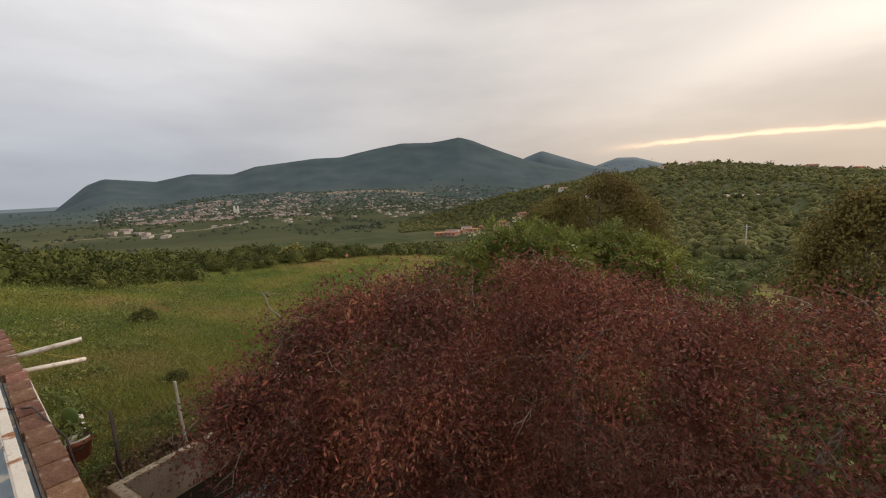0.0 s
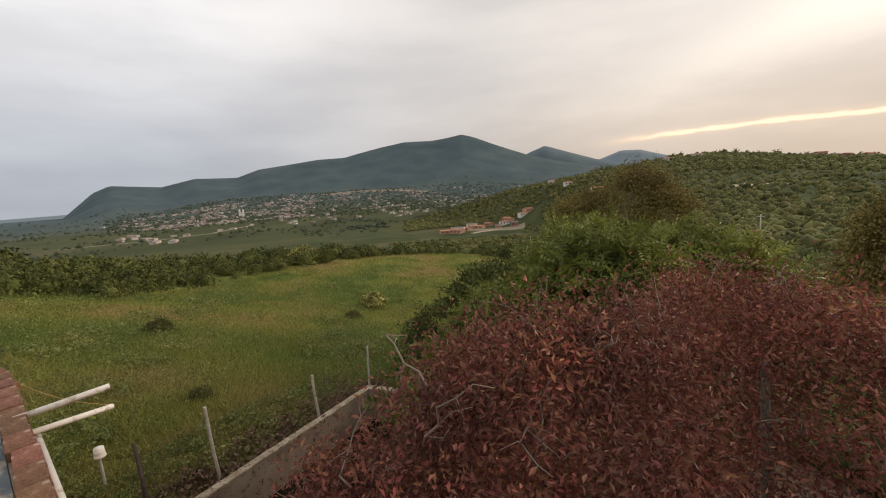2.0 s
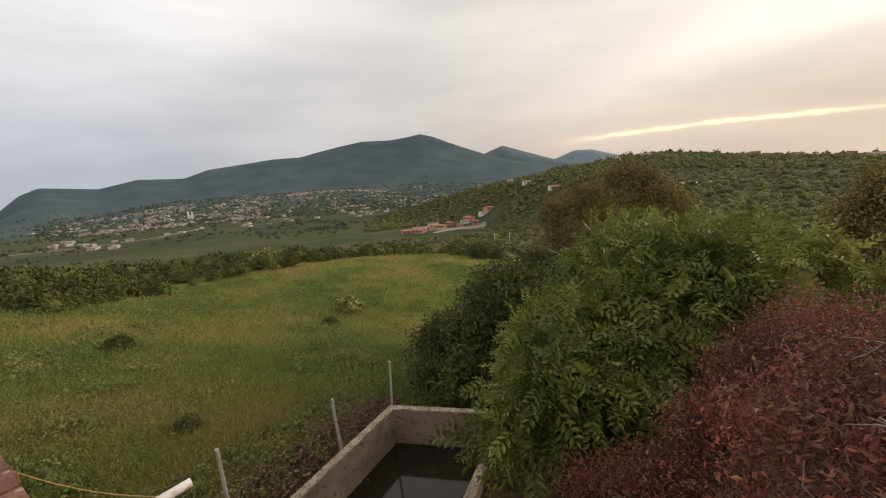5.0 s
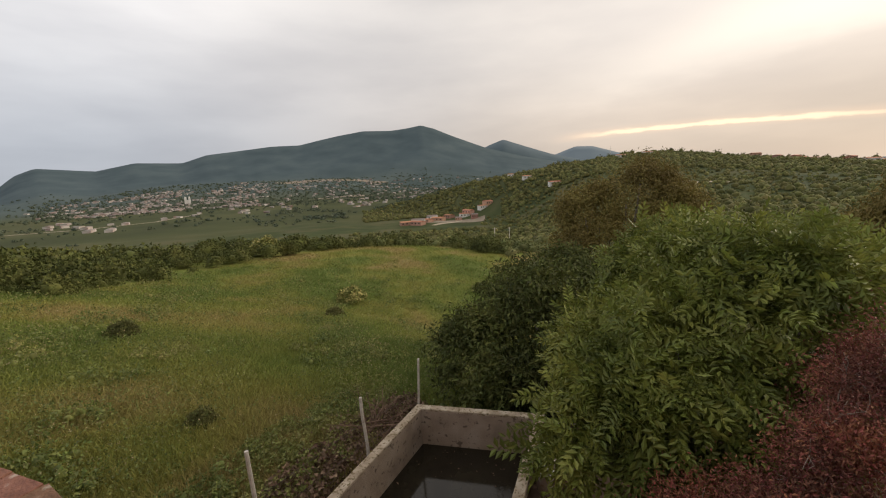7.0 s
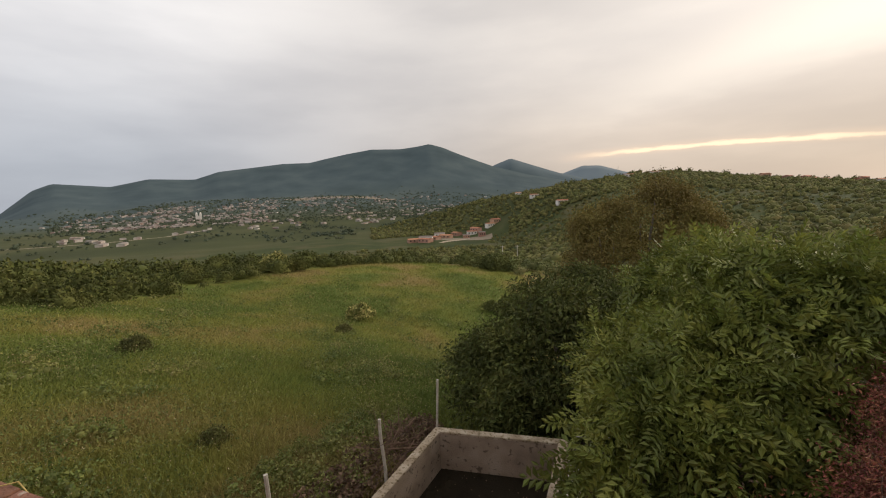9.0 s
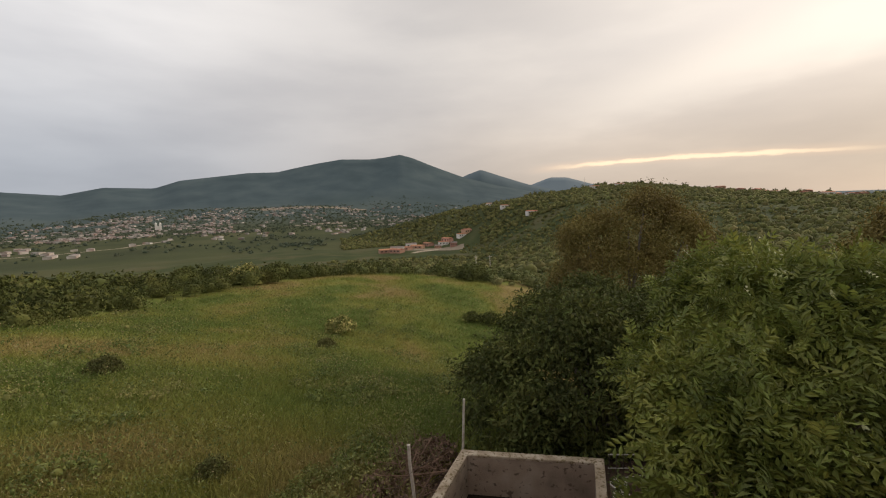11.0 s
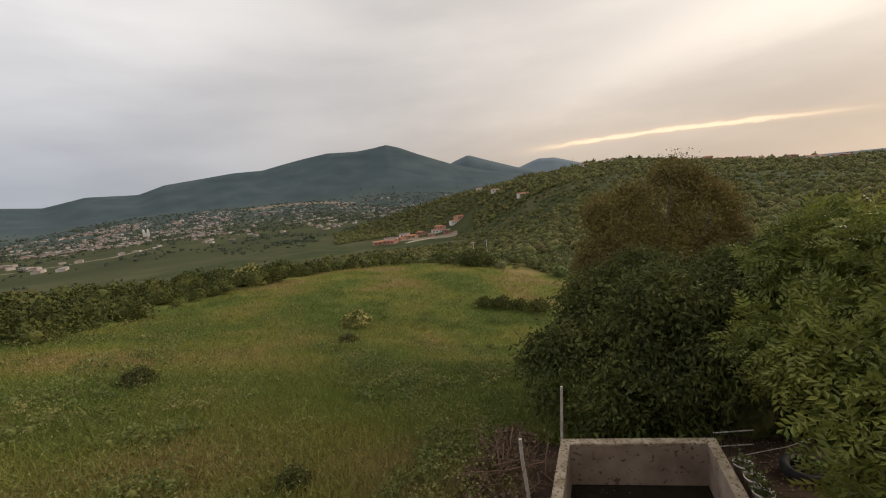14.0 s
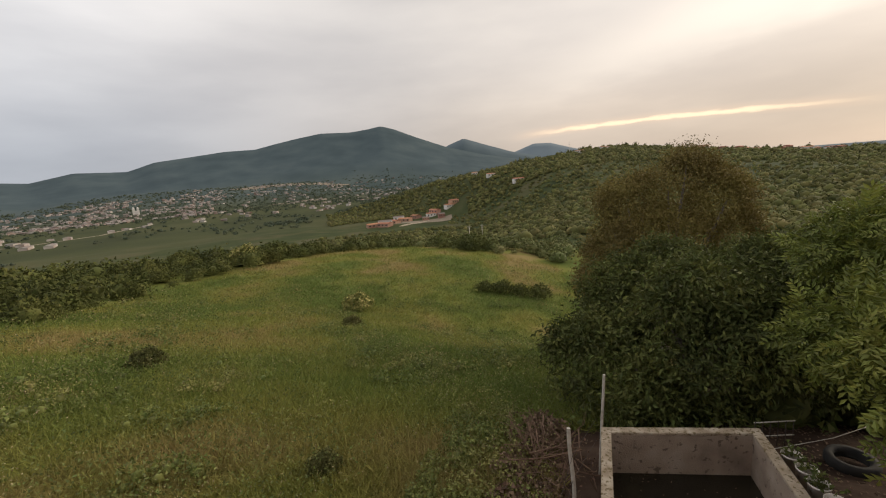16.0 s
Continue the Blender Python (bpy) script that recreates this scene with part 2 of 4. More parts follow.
def ground_material():
    """Soil by the house, grass in the field, scrub floor, valley crops and far wooded mountainsides with haze in their
    colour, by the distance from the house.
    """
    m = bpy.data.materials.new("ground")
    m.use_nodes = True
    n, l = m.node_tree.nodes, m.node_tree.links
    b = n["Principled BSDF"]
    b.inputs["Roughness"].default_value = 0.95
    b.inputs["Specular IOR Level"].default_value = 0.1
    tc = n.new("ShaderNodeTexCoord").outputs["Object"]

    def noisy(scale, colours, detail=8, lo=0.32, hi=0.68):
        z = n.new("ShaderNodeTexNoise")
        z.inputs["Scale"].default_value, z.inputs["Detail"].default_value = scale, detail
        l.new(tc, z.inputs["Vector"])
        r = n.new("ShaderNodeValToRGB")
        for i, c in enumerate(colours):
            p = lo + (hi - lo) * i / (len(colours) - 1)
            e = r.color_ramp.elements[i] if i < 2 else r.color_ramp.elements.new(p)
            e.position, e.color = p, (*c, 1)
        l.new(z.outputs["Fac"], r.inputs[0])
        return r.outputs[0]

    def mix(f, a, c):
        x = n.new("ShaderNodeMix")
        x.data_type = "RGBA"
        l.new(f, x.inputs[0]), l.new(a, x.inputs[6]), l.new(c, x.inputs[7])
        return x.outputs[2]

    flat = n.new("ShaderNodeVectorMath")
    flat.operation = "MULTIPLY"
    flat.inputs[1].default_value = (1, 1, 0)
    l.new(tc, flat.inputs[0])
    far = n.new("ShaderNodeVectorMath")
    far.operation = "LENGTH"
    l.new(flat.outputs[0], far.inputs[0])

    def beyond(lo, hi):
        x = n.new("ShaderNodeMapRange")
        x.interpolation_type = "SMOOTHSTEP"
        x.inputs[1].default_value, x.inputs[2].default_value = lo, hi
        l.new(far.outputs["Value"], x.inputs[0])
        return x.outputs[0]

    soil = noisy(1.3, [(0.034, 0.022, 0.016), (0.056, 0.036, 0.026), (0.085, 0.058, 0.042)])
    grass = noisy(0.11, [(0.095, 0.125, 0.028), (0.130, 0.150, 0.034), (0.165, 0.165, 0.040), (0.22, 0.172, 0.07)], 6, 0.38, 0.62)
    sep = n.new("ShaderNodeSeparateXYZ")
    l.new(tc, sep.inputs[0])
    inx = n.new("ShaderNodeMapRange")
    inx.interpolation_type = "SMOOTHSTEP"
    inx.inputs[1].default_value, inx.inputs[2].default_value = -8.4, -7.7
    l.new(sep.outputs[0], inx.inputs[0])
    near = mix(inx.outputs[0], grass, soil)
    col = mix(beyond(13, 20), near, grass)
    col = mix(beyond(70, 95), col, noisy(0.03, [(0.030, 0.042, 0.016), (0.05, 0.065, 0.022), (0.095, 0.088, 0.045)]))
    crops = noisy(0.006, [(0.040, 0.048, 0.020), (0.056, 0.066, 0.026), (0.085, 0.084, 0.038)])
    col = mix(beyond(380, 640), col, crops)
    # distance haze is put into the base colour: bluer, then paler farther out
    hazy_woods = noisy(0.004, [(0.045, 0.066, 0.066), (0.060, 0.084, 0.082), (0.085, 0.108, 0.100)])
    col = mix(beyond(1250, 2000), col, hazy_woods)
    hazy_slopes = noisy(0.006, [(0.050, 0.074, 0.086), (0.062, 0.089, 0.101), (0.076, 0.104, 0.114)], 14)
    col = mix(beyond(2100, 2700), col, hazy_slopes)
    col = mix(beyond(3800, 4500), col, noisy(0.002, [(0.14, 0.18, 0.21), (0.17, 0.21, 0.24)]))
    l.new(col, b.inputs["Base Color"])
    bz = n.new("ShaderNodeTexNoise")
    bz.inputs["Scale"].default_value, bz.inputs["Detail"].default_value = 6, 8
    l.new(tc, bz.inputs["Vector"])
    bp = n.new("ShaderNodeBump")
    bp.inputs["Strength"].default_value, bp.inputs["Distance"].default_value = 0.5, 0.06
    l.new(bz.outputs["Fac"], bp.inputs["Height"])
    l.new(bp.outputs[0], b.inputs["Normal"])
    return m


M_GROUND = ground_material()


# ---------- mesh helpers ----------
def mesh_np(name, v, f, mat, smooth=False):
    me = bpy.data.meshes.new(name)
    me.from_pydata(np.asarray(v).tolist(), [], f if isinstance(f, list) else f.tolist())
    if mat:
        me.materials.append(mat)
    if smooth:
        me.polygons.foreach_set("use_smooth", [True] * len(me.polygons))
    return me


def part(name, me, parent, label=""):
    ob = new(name, me)
    ob.parent = parent
    return tagged(ob, label)


def thing(name, at, label, category, group="", kind="", me=None):
    ob = new(name, me)
    ob.location = at
    return tagged(ob, label, category, group, kind)


def bm_mesh(name, bm, mat, smooth=False):
    me = bpy.data.meshes.new(name)
    bm.normal_update()
    bm.to_mesh(me)
    bm.free()
    me.materials.append(mat)
    if smooth:
        me.polygons.foreach_set("use_smooth", [True] * len(me.polygons))
    return me


def box_bm(sx, sy, sz, at=(0, 0, 0), bevel=0.0, bm=None):
    """A box on its base centre, with bevelled edges."""
    bm = bm or bmesh.new()
    r = bmesh.ops.create_cube(bm, size=1.0, matrix=Matrix.Translation((at[0], at[1], at[2] + sz / 2)) @ Matrix.Diagonal((sx, sy, sz, 1)))
    if bevel:
        es = list({e for vv in r["verts"] for e in vv.link_edges})
        bmesh.ops.bevel(bm, geom=es, offset=bevel, segments=2, affect="EDGES", profile=0.7)
    return bm


def tube_np(points, radii, sides=6):
    """A tapered tube along points."""
    p = np.asarray(points, float)
    k = len(p)
    d = np.gradient(p, axis=0)
    d /= np.linalg.norm(d, axis=1)[:, None] + 1e-9
    ref = np.where(np.abs(d[:, 2:3]) < 0.9, [[0, 0, 1.0]], [[1.0, 0, 0]])
    u = np.cross(d, ref)
    u /= np.linalg.norm(u, axis=1)[:, None]
    w = np.cross(d, u)
    a = np.linspace(0, 2 * np.pi, sides, endpoint=False)
    v = (p[:, None] + np.asarray(radii, float)[:, None, None] * (np.cos(a)[None, :, None] * u[:, None] + np.sin(a)[None, :, None] * w[:, None])).reshape(-1, 3)
    f = []
    for i in range(k - 1):
        for j in range(sides):
            f.append((i * sides + j, i * sides + (j + 1) % sides, (i + 1) * sides + (j + 1) % sides, (i + 1) * sides + j))
    f.append(tuple(range(sides))[::-1])
    f.append(tuple((k - 1) * sides + j for j in range(sides)))
    return v, f


def join_np(pieces):
    vs, fs, o = [], [], 0
    for v, f in pieces:
        vs.append(v)
        fs += [tuple(i + o for i in q) for q in f]
        o += len(v)
    return np.concatenate(vs), fs


def tube(name, points, radii, mat, sides=10, smooth=True):
    v, f = tube_np(points, radii if hasattr(radii, "__len__") else [radii] * len(points), sides)
    return mesh_np(name, v, f, mat, smooth)


def lathe(name, profile, mat, sides=20, smooth=True):
    """A turned shape from (radius, height) pairs."""
    a = np.linspace(0, 2 * np.pi, sides, endpoint=False)
    v = np.array([(r * np.cos(t), r * np.sin(t), z) for r, z in profile for t in a])
    f = [(i * sides + j, i * sides + (j + 1) % sides, (i + 1) * sides + (j + 1) % sides, (i + 1) * sides + j)
         for i in range(len(profile) - 1) for j in range(sides)]
    return mesh_np(name, v, f, mat, smooth)


def unit(v):
    return v / (np.linalg.norm(v, axis=-1, keepdims=True) + 1e-9)


def scatter(tv, tf, pos, ahead, up, size):
    """Copies of a template (x along ahead, z along up) as one vertex and face array."""
    tv, tf = np.asarray(tv, float), np.asarray(tf)
    ahead = unit(ahead)
    s = unit(np.cross(up, ahead))
    up = np.cross(ahead, s)
    n, k = len(pos), len(tv)
    size = np.broadcast_to(np.asarray(size, float), (n,))
    v = pos[:, None] + size[:, None, None] * (tv[None, :, 0:1] * ahead[:, None] + tv[None, :, 1:2] * s[:, None] + tv[None, :, 2:3] * up[:, None])
    f = tf[None] + (np.arange(n) * k)[:, None, None]
    return v.reshape(-1, 3), f.reshape(-1, tf.shape[1])


LEAF = ([(0, 0, 0), (0.48, 0.30, 0.07), (1, 0, -0.10), (0.48, -0.30, 0.07)], [(0, 1, 2), (0, 2, 3)])

NARROW_LEAF = ([(0, 0, 0), (0.5, 0.21, 0.07), (1, 0, -0.12), (0.5, -0.21, 0.07)], [(0, 1, 2), (0, 2, 3)])


def frond(pairs=4):
    """A feather leaf: a row of paired leaflets along a drooping rib, and one at the tip."""
    v, f = [], []

    def leaflet(x, ang, ln, z):
        o = len(v)
        c, s = math.cos(ang), math.sin(ang)
        for lx, ly, lz in ((0, 0, 0), (0.52, 0.21, 0.03), (1, 0, -0.22), (0.52, -0.21, 0.03)):
            v.append((x + ln * (lx * c - ly * s), ln * (lx * s + ly * c), z + ln * lz))
        f.extend([(o, o + 1, o + 2), (o, o + 2, o + 3)])

    for i in range(pairs):
        t = (i + 1) / (pairs + 0.6)
        z = -0.28 * t * t
        ln = 0.40 * (1 - 0.35 * abs(t - 0.55))
        leaflet(t, 0.92, ln, z)
        leaflet(t + 0.03, -0.92, ln, z)
    leaflet(1.0, 0.0, 0.28, -0.28)
    return v, f


FROND = frond()
rng = np.random.default_rng(7)


def sphere_dirs(n, rg):
    return unit(rg.normal(size=(n, 3)))


def lobe_points(lobes, clumps, rg, low=-0.55):
    """Clump centres on the outside of a crown made of ellipsoid lobes, with their outward ways."""
    lb = np.array(lobes, float)
    area = lb[:, 3] * lb[:, 4] + lb[:, 4] * lb[:, 5] + lb[:, 3] * lb[:, 5]
    pick = rg.choice(len(lb), size=clumps * 3, p=area / area.sum())
    d = sphere_dirs(clumps * 3, rg)
    d[:, 2] = np.where(d[:, 2] < low, -d[:, 2], d[:, 2])
    k = 1 + 0.11 * rg.normal(size=clumps * 3)
    p = lb[pick, :3] + d * lb[pick, 3:6] * k[:, None]
    q = np.sqrt((((p[:, None] - lb[None, :, :3]) / lb[None, :, 3:6]) ** 2).sum(-1))
    q[np.arange(len(p)), pick] = 9
    keep = q.min(1) > 0.86
    p, d = p[keep][:clumps], unit((d / lb[pick, 3:6])[keep][:clumps])
    return p, d


def puffs(lobes, k, share, seed):
    """Smaller swellings over the big lobes of a crown."""
    rg = np.random.default_rng(seed)
    more = [tuple(l_[:3]) + tuple(0.88 * v for v in l_[3:]) for l_ in lobes]
    for l_ in lobes:
        d = sphere_dirs(k, rg)
        d[:, 2] = np.abs(d[:, 2]) * 1.1 - 0.3
        for q in unit(d):
            s_ = share * (0.7 + 0.6 * rg.random())
            c = np.array(l_[:3]) + q * np.array(l_[3:]) * (0.64 + 0.14 * rg.random())
            more.append((*c, l_[3] * s_, l_[4] * s_, l_[5] * s_))
    return more


def leafy_tree(name, base, lobes, clumps, per, leaf, size, mat, label, spread=0.22, seed=1, bark=M_BARK, trunk_r=0.12, low=-0.55, twigs=0, limbs=10, droop=0.35, fill=0.25, loose=0.0):
    """A tree: a trunk with limbs, and a crown of many leaves in clumps."""
    rg = np.random.default_rng(seed)
    root = thing(name, base, label, "tree")
    b = np.array(base, float)
    lb = np.array(lobes, float)
    p, d = lobe_points(lobes, clumps, rg, low)
    n = len(p) * per
    c = np.repeat(np.arange(len(p)), per)
    pos = p[c] + rg.normal(size=(n, 3)) * spread * [1, 1, 0.8] - d[c] * np.abs(rg.normal(size=(n, 1))) * spread * 0.8
    ahead = d[c] * (0.7 - 0.4 * loose) + rg.normal(size=(n, 3)) * (0.6 + 0.3 * loose) + [0, 0, -droop]
    up = d[c] * (0.5 - 0.3 * loose) + rg.normal(size=(n, 3)) * (0.4 + 0.6 * loose) + [0, 0, 0.7 - 0.4 * loose]
    m = int(n * fill)
    pk = rg.choice(len(lb), size=m)
    ip = lb[pk, :3] + sphere_dirs(m, rg) * lb[pk, 3:6] * (rg.random((m, 1)) ** 0.5) * 0.85
    pos = np.concatenate([pos, ip])
    ahead = np.concatenate([ahead, rg.normal(size=(m, 3))])
    up = np.concatenate([up, rg.normal(size=(m, 3)) + [0, 0, 0.6]])
    s = size * (0.65 + 0.6 * rg.random(len(pos)))
    v, f = scatter(leaf[0], leaf[1], pos - b, ahead, up, s)
    part("crown", mesh_np("crown", v, f, mat), root)
    top = lb[:, :3].mean(0)
    fork = np.array([b[0] * 0.6 + top[0] * 0.4, b[1] * 0.6 + top[1] * 0.4, b[2] + 0.45 * (lb[:, 2].min() - b[2])])
    pcs = [tube_np([b - b - [0, 0, 0.2], (fork - b) * 0.5 + [0.05, 0.03, 0], fork - b], [trunk_r * 1.25, trunk_r, trunk_r * 0.9], 9)]
    for i in range(limbs):
        e = lb[i % len(lb), :3] + rg.normal(size=3) * lb[i % len(lb), 3:6] * 0.3
        mid = (fork + e) / 2 + rg.normal(size=3) * 0.15 + [0, 0, 0.1]
        pcs.append(tube_np(np.array([fork, mid, e]) - b, [trunk_r * 0.6, trunk_r * 0.4, trunk_r * 0.18], 6))
    v, f = join_np(pcs)
    part("trunk", mesh_np("trunk", v, f, bark, True), root)
    if twigs:
        pcs = []
        for i in rg.choice(len(p), size=min(twigs, len(p)), replace=False):
            li = np.argmin((((p[i] - lb[:, :3]) / lb[:, 3:6]) ** 2).sum(1))
            way = unit(np.cross(d[i], rg.normal(size=3)) + d[i] * 0.35 + [0, 0, 0.25])
            w = [p[i] * 0.85 + lb[li, :3] * 0.15 - way * 0.2]
            for j in range(6):
                way = unit(way + rg.normal(size=3) * 0.42)
                w.append(w[-1] + way * (0.05 + 0.05 * rg.random()))
            pcs.append(tube_np(np.array(w) - b, np.linspace(0.0065, 0.0016, 7), 5))
            for j in range(4):
                q = w[1 + j]
                e = unit(way + rg.normal(size=3) * 0.8)
                q1 = q + e * 0.07
                q2 = q1 + unit(e + rg.normal(size=3) * 0.5) * 0.08
                pcs.append(tube_np(np.array([q, q1, q2]) - b, [0.0032, 0.0024, 0.0012], 4))
        v, f = join_np(pcs)
        tagged(part("twig_growth", mesh_np("twig_growth", v, f, M_TWIG, True), root, "bare grey twigs among the leaves"), kind="stuff")
    return root


# ---------- terrain ----------
CX, CY = -3.5, 0.0
SKYLINE = [(-180, -0.4), (-69.2, -0.4), (-66.5, 2.1), (-65.0, 2.8), (-60.4, 2.4), (-57.0, 3.2), (-52.5, 3.1), (-49.9, 4.0), (-42.7, 4.9), (-39.3, 5.0), (-37.2, 5.5),
           (-34.3, 6.1), (-31.3, 6.6), (-27.5, 6.55), (-25.3, 6.8), (-23.5, 7.1), (-21.8, 6.6), (-19.1, 5.4), (-14.9, 3.7), (-10.0, 2.3), (-5.0, 1.2), (2.0, 0.8), (14, -0.8), (40, -3), (180, -3)]
SECOND = [(-180, -1), (-20, -1), (-16.5, 3.0), (-14.5, 3.9), (-12.6, 4.55), (-10.0, 3.6), (-6.3, 2.3), (-2, 1.2), (10, 0), (180, -1)]
THIRD = [(-180, -1), (-9, 0.5), (-6.2, 2.2), (-3.4, 3.2), (-1.3, 3.1), (1.4, 2.2), (6, 0.8), (14, 0), (180, -1)]
RIDGE = [(-180, -3.2), (-32, -3.2), (-25, -2.2), (-18.7, -1.5), (-12.4, -0.45), (-10, -0.05), (-6, 0.5), (-1.5, 0.95), (3, 1.4), (6, 1.55), (9, 1.3), (14.6, 0.5), (19, 0.0), (26, -0.7), (36, -1.0), (180, -1.2)]
LEFT = [(0, 0.1), (60, -6), (100, -13.5), (150, -22), (200, -29), (300, -38), (400, -44), (700, -52), (1200, -56), (1500, -54), (1800, -46), (2100, -35), (2400, -24), (4900, -24)]
FOOT = [(0, 0), (1200, 0), (1500, 8), (1800, 26), (2100, 42), (2400, 54), (4900, 54)]
RIGHT = [(0, -2), (40, -8.5), (90, -13), (150, -15), (300, -11)]


def soft(x, w=1.5):
    return w * np.logaddexp(0, x / w)


def lut(x, pairs):
    a = np.array(pairs, float)
    return np.interp(x, a[:, 0], a[:, 1])


def smooth(x, lo, hi):
    t = np.clip((x - lo) / (hi - lo), 0, 1)
    return t * t * (3 - 2 * t)


def waves(x, y, s, seed=0.0):
    return (np.sin(x / s + seed) * np.cos(y / s * 1.13 - seed) + 0.5 * np.sin(x / s * 2.3 + y / s * 1.7 + seed * 3) + 0.3 * np.cos(x / s * 4.1 - y / s * 3.7 + seed)) / 1.8


def ground_z(x, y):
    """The height of the land, for arrays."""
    x, y = np.asarray(x, float), np.asarray(y, float)
    dx, dy = x - CX, y - CY
    r, az = np.hypot(dx, dy), np.degrees(np.arctan2(dx, dy))
    s = soft(y - 6)
    near = 0.1 - np.minimum(0.26 * s, 5.72 + 0.06 * (s - 22)) + 0.05 * soft(-x - 15, 4) - 0.22 * soft(x + 19, 3) * smooth(y, 14, 34)
    near = near + 0.5 * smooth(x, -4.9, -4.4) * (1 - smooth(x, 0, 3)) * smooth(y, 2, 4) * (1 - smooth(y, 8.5, 12))
    near = np.maximum(near, -10) + 0.12 * waves(x, y, 5.0) * smooth(r, 9, 20)
    left, ridge_el = lut(r, LEFT) + lut(r, FOOT) * (1 - smooth(-az, 52, 66)), lut(az, RIDGE)
    t = smooth(r, 260, 700)
    ridge = 5 + 700 * np.tan(np.radians(ridge_el))
    right = np.where(r < 300, lut(r, RIGHT), -11) * (1 - t) + ridge * t
    right = right - smooth(r, 720, 1500) * (ridge + 55)
    bend = 1 - smooth(r, 350, 800)
    k = smooth(az, -36 + 22 * bend, -18 + 22 * bend) * smooth(150 - az, 0, 20)
    far = left * (1 - k) + right * k + waves(x, y, 60, 1.0) * 2.2 * smooth(r, 110, 300) * (1 - smooth(r, 1000, 1500)) + waves(x, y, 21, 2.0) * 0.8 * smooth(r, 70, 200) * (1 - smooth(r, 1000, 1500))
    z = near + (far - near) * smooth(r, 62, 105)
    for table, dist, foot in ((SKYLINE, 3300, 1300), (SECOND, 4150, 700), (THIRD, 4700, 450)):
        el = lut(az, table)
        crest = 5 + dist * np.tan(np.radians(el))
        rise = np.clip((r - (dist - foot)) / foot, 0, 1)
        shape = np.where(r < dist, rise ** 1.35, 1 - smooth(r, dist, dist + 700) * 0.9)
        drift = az * 0.55 + 1.3 * np.sin(r / 420 + az * 0.11)
        gully = (np.abs(np.sin(drift)) + 0.5 * np.abs(np.sin(drift * 2.7 + 1)) + 0.3 * np.sin(drift * 6.1 + r / 230) - 0.9) * 6 * rise * (1 - rise) * 2
        z = np.maximum(z, -50 + (crest + 50) * shape + gully * (el > 0.6))
    return z


TANK = [(-7.22, 2.5), (-4.45, 2.3), (-4.42, 7.52), (-6.82, 7.17)]
TANK_TOP, WATER_Z = 0.62, -0.13


def in_quad(x, y, quad, grow=0.0):
    inside = np.ones(np.shape(x), bool)
    for (ax, ay), (bx, by) in zip(quad, quad[1:] + quad[:1]):
        ln = math.hypot(bx - ax, by - ay)
        inside &= ((bx - ax) * (y - ay) - (by - ay) * (x - ax)) / ln > -grow
    return inside


rings = np.concatenate([np.arange(0.6, 10, 0.085), 10 * np.exp(np.linspace(0, math.log(490), 230))])
azs = np.concatenate([np.arange(-180, -84, 4.0), np.arange(-84, 50, 0.4), np.arange(50, 180, 4.0)])
A, Rr = np.meshgrid(np.radians(azs), rings)
gx, gy = CX + Rr * np.sin(A), CY + Rr * np.cos(A)
gz = ground_z(gx, gy)
gz = np.where(in_quad(gx, gy, TANK, -0.07), -1.4, gz)
nr, na = gx.shape
idx = np.arange(nr * na).reshape(nr, na)
quads = np.stack([idx[:-1], np.roll(idx, -1, 1)[:-1], np.roll(idx, -1, 1)[1:], idx[1:]], -1).reshape(-1, 4)
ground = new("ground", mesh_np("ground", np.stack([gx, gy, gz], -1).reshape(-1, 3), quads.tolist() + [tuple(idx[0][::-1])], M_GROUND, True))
tagged(ground, "grassy hillside falling to a valley under wooded mountains coloured with blue haze", "ground", kind="structure")


def z_at(x, y):
    return float(ground_z(x, y))


# ---------- house: roof, parapet ----------
WALL = [(3.5, -0.93), (-5.7, 1.30), (-11.0, 1.25)]


def wall_y(x):
    return float(np.interp(-x, [-p[0] for p in WALL], [p[1] for p in WALL]))


def wall_dir(x):
    a, b = (WALL[0], WALL[1]) if x > WALL[1][0] else (WALL[1], WALL[2])
    return Vector((b[0] - a[0], b[1] - a[1], 0)).normalized()


def strip(name, offs_out, offs_in, z0, z1, mat):
    """A band that follows the house front, between two set-backs from its face."""
    v = []
    for k, (x, y) in enumerate(WALL):
        for o in (offs_out, offs_in):
            for z in (z0, z1):
                v.append((x, y - o, z))
    f = []
    for k in range(len(WALL) - 1):
        a, b = k * 4, (k + 1) * 4
        f += [(a, b, b + 1, a + 1), (a + 2, a + 3, b + 3, b + 2), (a + 1, b + 1, b + 3, a + 3), (a, a + 2, b + 2, b)]
    e = (len(WALL) - 1) * 4
    f += [(0, 1, 3, 2), (e, e + 2, e + 3, e + 1)]
    me = mesh_np(name, v, f, mat)
    bm = bmesh.new()
    bm.from_mesh(me)
    bmesh.ops.recalc_face_normals(bm, faces=bm.faces)
    bm.to_mesh(me)
    bm.free()
    return me


front = thing("wall_front", (0, 0, 0), "weathered brick house front below the roof edge", "wall", kind="structure", me=strip("wall_front", 0.0, 0.2, -0.3, 3.586, M_HOUSEWALL))
roof = thing("roof_floor", (0, 0, 0), "flat concrete roof terrace floor", "floor", kind="structure", me=strip("roof_floor", 0.204, 7.0, 3.20, 3.42, M_ROOF))
thing("wall_back", (0, 0, 0), "plain back wall of the house", "wall", kind="structure", me=strip("wall_back", 6.8, 7.0, -0.3, 3.196, M_HOUSEWALL))
ledge = thing("ledge", (0, 0, 0), "blue painted ledge with peeling whitish paint behind the bricks", "trim", kind="structure", me=strip("ledge", 0.132, 0.33, 3.40, 3.665, M_BLUE))
